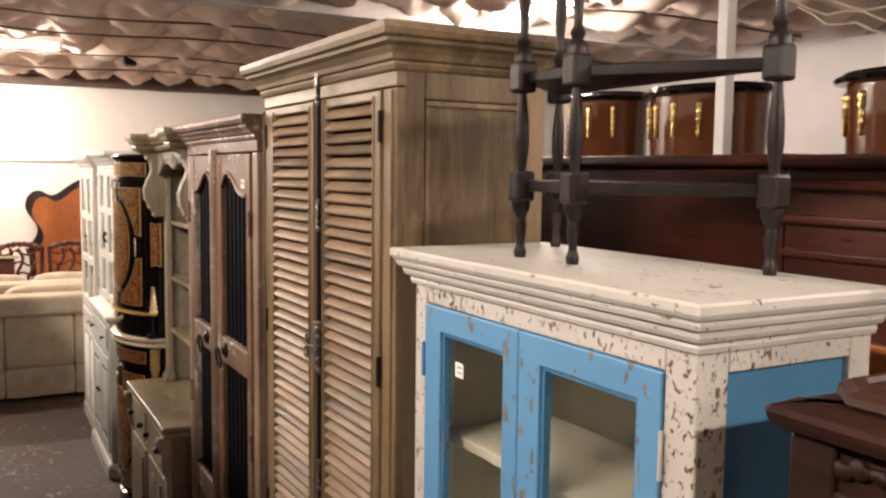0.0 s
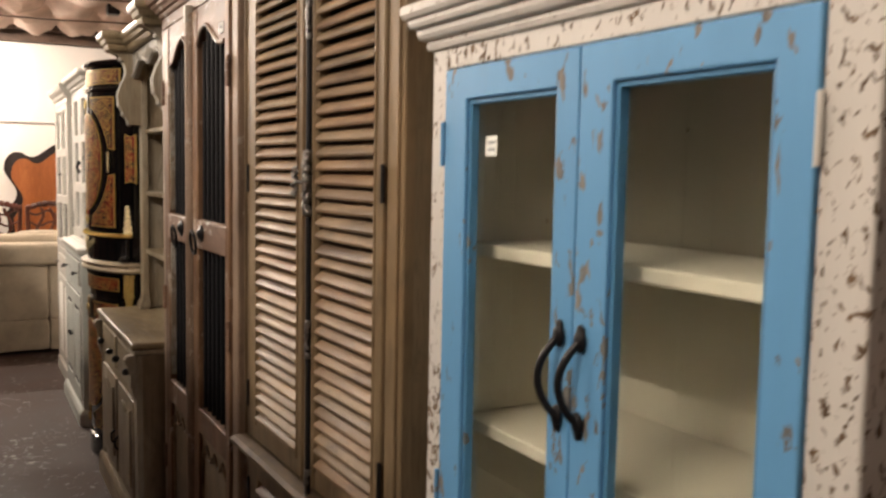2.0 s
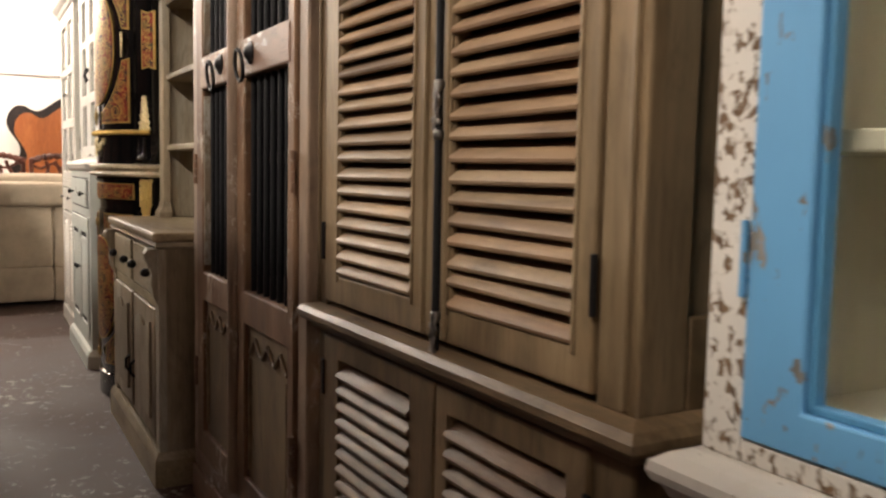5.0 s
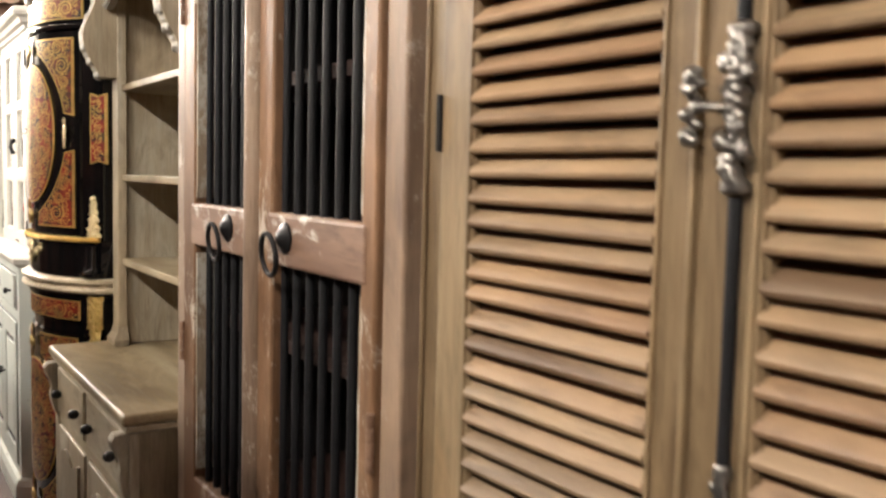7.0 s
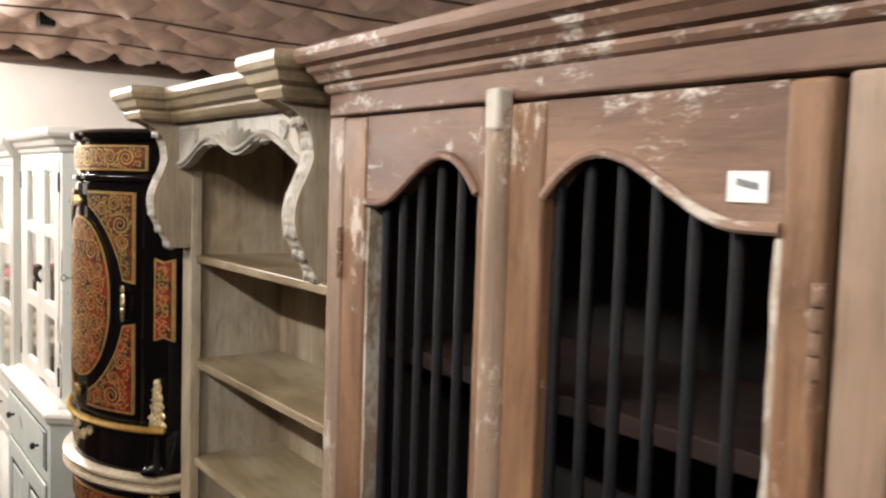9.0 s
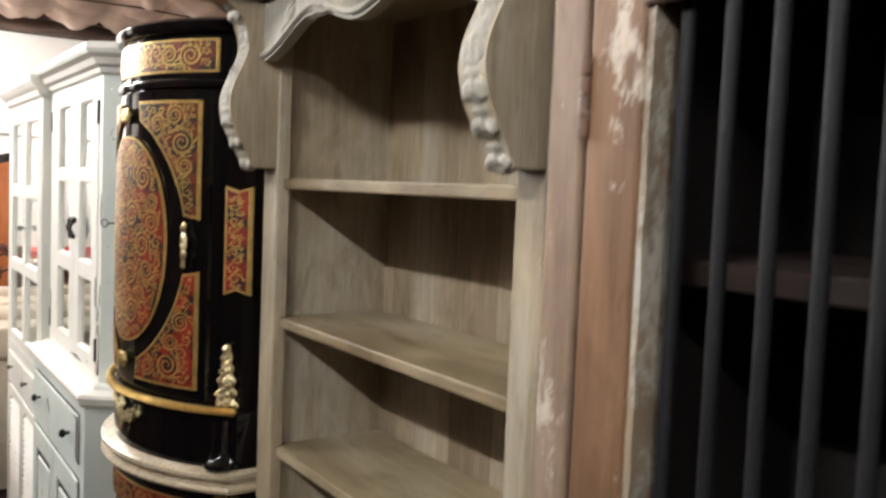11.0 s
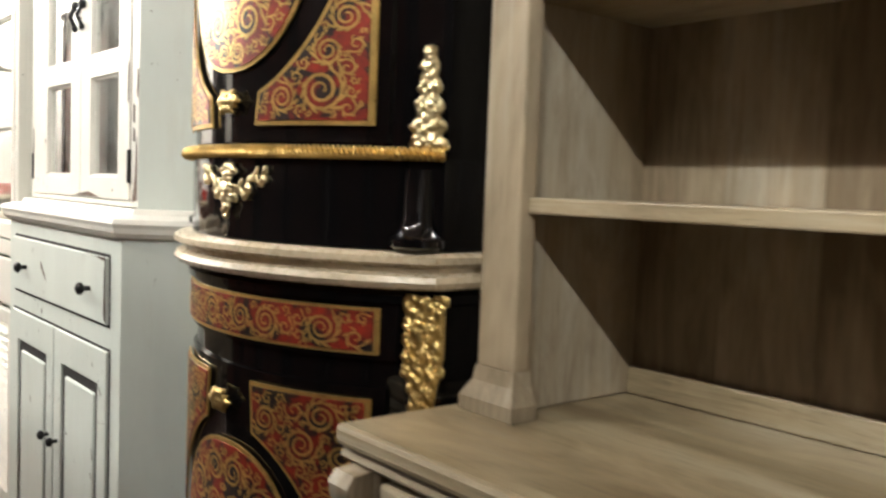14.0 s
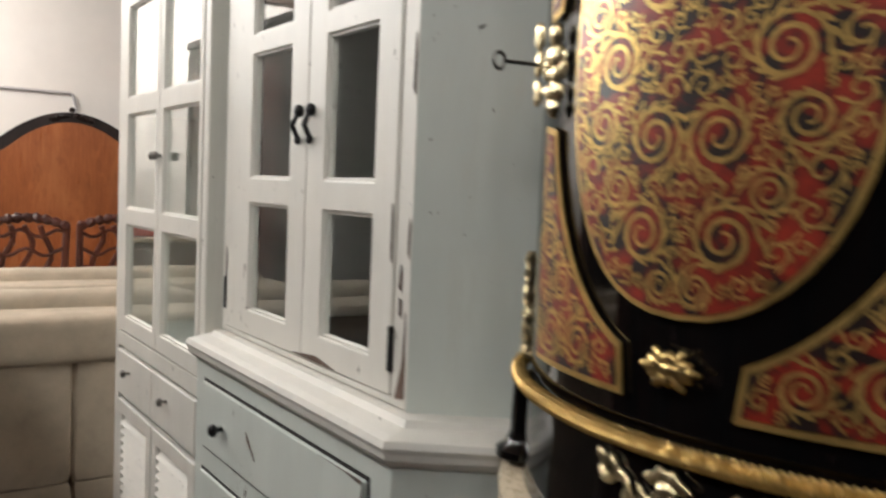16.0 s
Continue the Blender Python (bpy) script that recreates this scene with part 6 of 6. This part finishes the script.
def bedstead(cx, y, half, top, label, panel=None):
    root = thing("bedstead", cx, y, 0.0, label, "bed")
    bm = prism(bmesh.new(), [(cx + a, z) for a, z in bed_profile(half, top, 0.0)], "y", y, y + 0.06)
    part("headboard_frame", bm, DARK_WOOD, root, "black carved frame")
    bm = prism(bmesh.new(), [(cx + a, z) for a, z in bed_profile(half, top, 0.085)], "y", y - 0.012, y + 0.004)
    part("headboard_panel", bm, panel or ORANGE_WOOD, root, "polished panel")
    bm = bmesh.new()
    for k in range(-4, 5):
        blob(bm, (cx + k * 0.035, y - 0.01, top - 0.012 - abs(k) * 0.010 + (0.03 if k == 0 else 0)), (0.024, 0.02, 0.022), 0, 0.01)
    part("crest", bm, DARK_WOOD, root, "carved crest", True)
    for s in (-1, 1):
        part("leg", boxes((cx + s * (half - 0.12) - 0.04, cx + s * (half - 0.12) + 0.04, y + 0.005, y + 0.055, 0.0, 0.5), bevel=0.006), DARK_WOOD, root)
    part("rail", boxes((cx - half + 0.06, cx - half + 0.10, y - 1.2, y, 0.28, 0.42), (cx + half - 0.10, cx + half - 0.06, y - 1.2, y, 0.28, 0.42)), DARK_WOOD, root)
    part("mattress", cushion(bmesh.new(), cx - half + 0.1, cx + half - 0.1, y - 1.2, y - 0.03, 0.36, 0.58, seed=5), CREAM_CLOTH, root, "", True)


bedstead(1.36, 11.5, 0.86, 1.83, "bedstead with orange panel and black scrolled headboard against the end wall")


def carved_chair():
    """A carved dark chair, its back to the walk."""
    root = thing("carved_chair", 0.0, 0.0, 0.0, "dark carved wooden chair with openwork back", "chair", "row of carved chairs")
    for s in (-1, 1):
        part("back_post", sweep(bmesh.new(), [(s * 0.22, 0.0, 0.0), (s * 0.21, 0.03, 0.45), (s * 0.23, -0.04, 1.02)], 0.022, 8), RED_WOOD, root, "", True)
        part("front_leg", sweep(bmesh.new(), [(s * 0.23, 0.45, 0.0), (s * 0.22, 0.44, 0.43)], 0.022, 8), RED_WOOD, root, "", True)
    part("seat", boxes((-0.25, 0.25, 0.0, 0.48, 0.42, 0.49), bevel=0.02), CREAM_CLOTH, root, "pale padded seat")
    bm = bmesh.new()
    for k in range(9):
        a = (k - 4) / 4
        blob(bm, (a * 0.22, -0.045, 1.03 + 0.05 * (1 - a * a)), (0.034, 0.022, 0.036), 0, 0.014)
    cast(part("crest_rail", bm, RED_WOOD, root, "carved crest rail", True), 0.007)
    bm = bmesh.new()
    for k in range(3):
        a = (k - 1) * 0.11
        sweep(bm, [(a + 0.035 * math.sin(i * 0.9 + k), -0.04 + 0.06 * (1 - i / 10), 0.50 + i * 0.053) for i in range(11)], 0.018, 8)
    for i in range(4):
        sweep(bm, [(-0.21 + 0.042 * j, -0.01 - 0.01 * i, 0.62 + 0.12 * i + 0.025 * math.sin(j * 1.2 + i)) for j in range(11)], 0.013, 6)
    part("splat", bm, RED_WOOD, root, "carved openwork splat", True)
    return root


first_chair = carved_chair()
first_chair.matrix_basis = pose(0.35, 10.35, 0, 0, 0, 3)
for cx, cy, turn in ((0.88, 10.33, -4), (1.42, 10.36, 2), (1.95, 10.34, -2)):
    copy_thing(first_chair, pose(cx, cy, 0, 0, 0, turn))


def chest():
    root = thing("chest", -0.25, 10.55, 0.0, "dark red wooden chest with a pale marble top", "chest")
    part("body", boxes((-0.80, 0.30, 10.3, 10.8, 0.06, 0.925), bevel=0.012), RED_WOOD, root)
    part("top", boxes((-0.84, 0.34, 10.26, 10.84, 0.925, 0.955), bevel=0.01), MARBLE, root, "pale marble top")
    for x in (-0.74, 0.24):
        for y in (10.36, 10.74):
            part("foot", lathe(bmesh.new(), [(0.03, 0.0), (0.04, 0.06)], x, y, 12), RED_WOOD, root)
    for k in range(3):
        part("drawer", boxes((-0.72, 0.22, 10.288, 10.302, 0.14 + 0.26 * k, 0.36 + 0.26 * k), bevel=0.006), RED_WOOD, root)


chest()


def folded_cloth():
    root = thing("folded_cloth", -0.25, 10.5, 0.955, "crumpled red cloth lying on the chest", "cloth")
    bm = cushion(bmesh.new(), -0.6, 0.18, 10.36, 10.7, 0.95, 1.03, seed=8)
    for v in bm.verts:
        v.co.z += 0.02 * noise.noise(v.co * 9)
        v.co.z = max(v.co.z, 0.9565)
    part("fold", bm, RED_CLOTH, root, "", True)


folded_cloth()


# ---- behind the row: mahogany pieces and glossy showcases ----
def mahogany_wardrobe(x0, x1, y0, y1, top, label, mouldings):
    root = thing("wardrobe", x0, (y0 + y1) / 2, 0.0, label, "wardrobe", "mahogany wardrobes")
    part("body", boxes((x0, x1, y0, y1, 0.08, top - 0.03), bevel=0.006), RED_WOOD, root)
    part("top", boxes((x0 - 0.03, x1, y0 - 0.02, y1 + 0.02, top - 0.03, top), bevel=0.01), RED_WOOD, root, "moulded top board")
    part("plinth", boxes((x0 + 0.02, x1, y0 + 0.02, y1 - 0.02, 0.0, 0.08)), RED_WOOD, root)
    m = (y0 + y1) / 2
    for a, b in ((y0 + 0.04, m - 0.01), (m + 0.01, y1 - 0.04)):
        door = part("door", boxes((x0 - 0.016, x0 + 0.002, a, b, 0.12, top - 0.30), bevel=0.006), RED_WOOD, root, "flat polished door")
        part("panel", boxes((x0 - 0.024, x0 - 0.012, a + 0.07, b - 0.07, 0.2, top - 0.38), bevel=0.005), ORANGE_WOOD if mouldings else RED_WOOD, door)
    for k in range(mouldings):
        part("moulding", boxes((x0 - 0.03 + 0.008 * k, x0 + 0.002, y0, y1, top - 0.075 - 0.075 * k, top - 0.055 - 0.075 * k), bevel=0.006), RED_WOOD, root, "projecting polished moulding")


mahogany_wardrobe(1.56, 2.05, 1.14, 2.36, 1.97, "tall plain reddish mahogany wardrobe", 0)
mahogany_wardrobe(1.50, 2.0, -0.2, 1.085, 1.965, "dark mahogany wardrobe with stepped mouldings", 3)


def showcase(x, y, z, w, h, label):
    """A bow-topped glossy bracket cabinet standing on tall stock."""
    root = thing("showcase", x, y, 0.0, label, "cabinet", "glossy showcases")
    oval = [(x + 0.2 + 0.27 * math.cos(a), y + (w / 2 + 0.05) * math.sin(a)) for a in [2 * math.pi * k / 28 for k in range(28)]]
    part("body", moulding(bmesh.new(), oval, (), [(-0.03, 0.0), (-0.05, z - 0.9), (-0.065, z - 0.4), (-0.05, z + h * 0.2), (-0.045, z + h - 0.05)]), SHOW_WOOD, root, "bowed polished walnut body", True)
    part("top", moulding(bmesh.new(), oval, (), [(-0.03, z + h - 0.05), (0.0, z + h - 0.045), (0.006, z + h - 0.03), (-0.01, z + h - 0.015), (-0.03, z + h - 0.01), (-0.035, z + h)]), LACQUER, root, "moulded dark top", True)
    for a in (-0.95, -0.45, 0.0, 0.45, 0.95):
        bm = bmesh.new()
        for k in range(5):
            blob(bm, (x + 0.2 - 0.225 * math.cos(a), y + (w / 2 + 0.005) * math.sin(a), z + h - 0.10 - 0.035 * k), (0.012, 0.020 - 0.003 * k, 0.022), 0, 0.006)
        cast(part("gilt_mount", bm, GOLD, root, "gilt mount", True), 0.005)


showcase(3.0, 3.03, 2.05, 0.68, 0.31, "glossy reddish showcase with a dark top and gilt mounts")
showcase(3.0, 3.88, 2.05, 0.66, 0.33, "glossy reddish showcase with gilt mounts beside the post")
showcase(3.0, 1.86, 2.05, 0.66, 0.29, "glossy dark showcase with gilt corner mounts")


# ---- other side of the aisle, seen in the glass and lacquer ----
def facing_wardrobe(y0, y1, top):
    """Tall stock with its front to the aisle, under the lamps; out of view, it shades the row opposite."""
    x0, x1 = -1.32, -0.80
    root = thing("tall_wardrobe", -1.05, (y0 + y1) / 2, 0.0, "tall dark wooden wardrobe facing the shelves across the aisle", "wardrobe", "wardrobes across the aisle")
    part("body", boxes((x0, x1 - 0.02, y0, y1, 0.0, top - 0.05), bevel=0.006), DARK_WOOD, root)
    part("cornice", boxes((x0 - 0.02, x1 + 0.01, y0, y1, top - 0.05, top), bevel=0.012), DARK_WOOD, root)
    m = (y0 + y1) / 2
    for a, b in ((y0 + 0.03, m - 0.004), (m + 0.004, y1 - 0.03)):
        door = part("door", lattice(x1 - 0.022, x1, (a, a + 0.08, b - 0.08, b), (0.1, 0.2, top - 0.25, top - 0.1), {(1, 1)}), DARK_WOOD, root)
        part("panel", boxes((x1 - 0.018, x1 - 0.01, a + 0.08, b - 0.08, 0.2, top - 0.25), bevel=0), RED_WOOD, door)


# Tops set by the shadow wanted opposite; last two darken the pane reflections.
for y0, y1, top in ((-1.2, -0.004, 2.36), (0.0, 1.196, 2.42), (1.2, 2.346, 2.45), (2.35, 3.546, 2.45), (3.55, 4.646, 2.30), (4.65, 5.846, 2.31), (5.85, 7.0, 2.31), (8.75, 9.9, 2.4), (9.95, 11.1, 2.4)):
    facing_wardrobe(y0, y1, top)


sofa(-3.1, -1.2, 7.9, "cream sofa on the other side of the aisle", 0.80)
bedstead(-1.95, 10.3, 1.0, 1.62, "dark bedstead with black scrolled headboard beyond the sofa", DARK_WOOD)
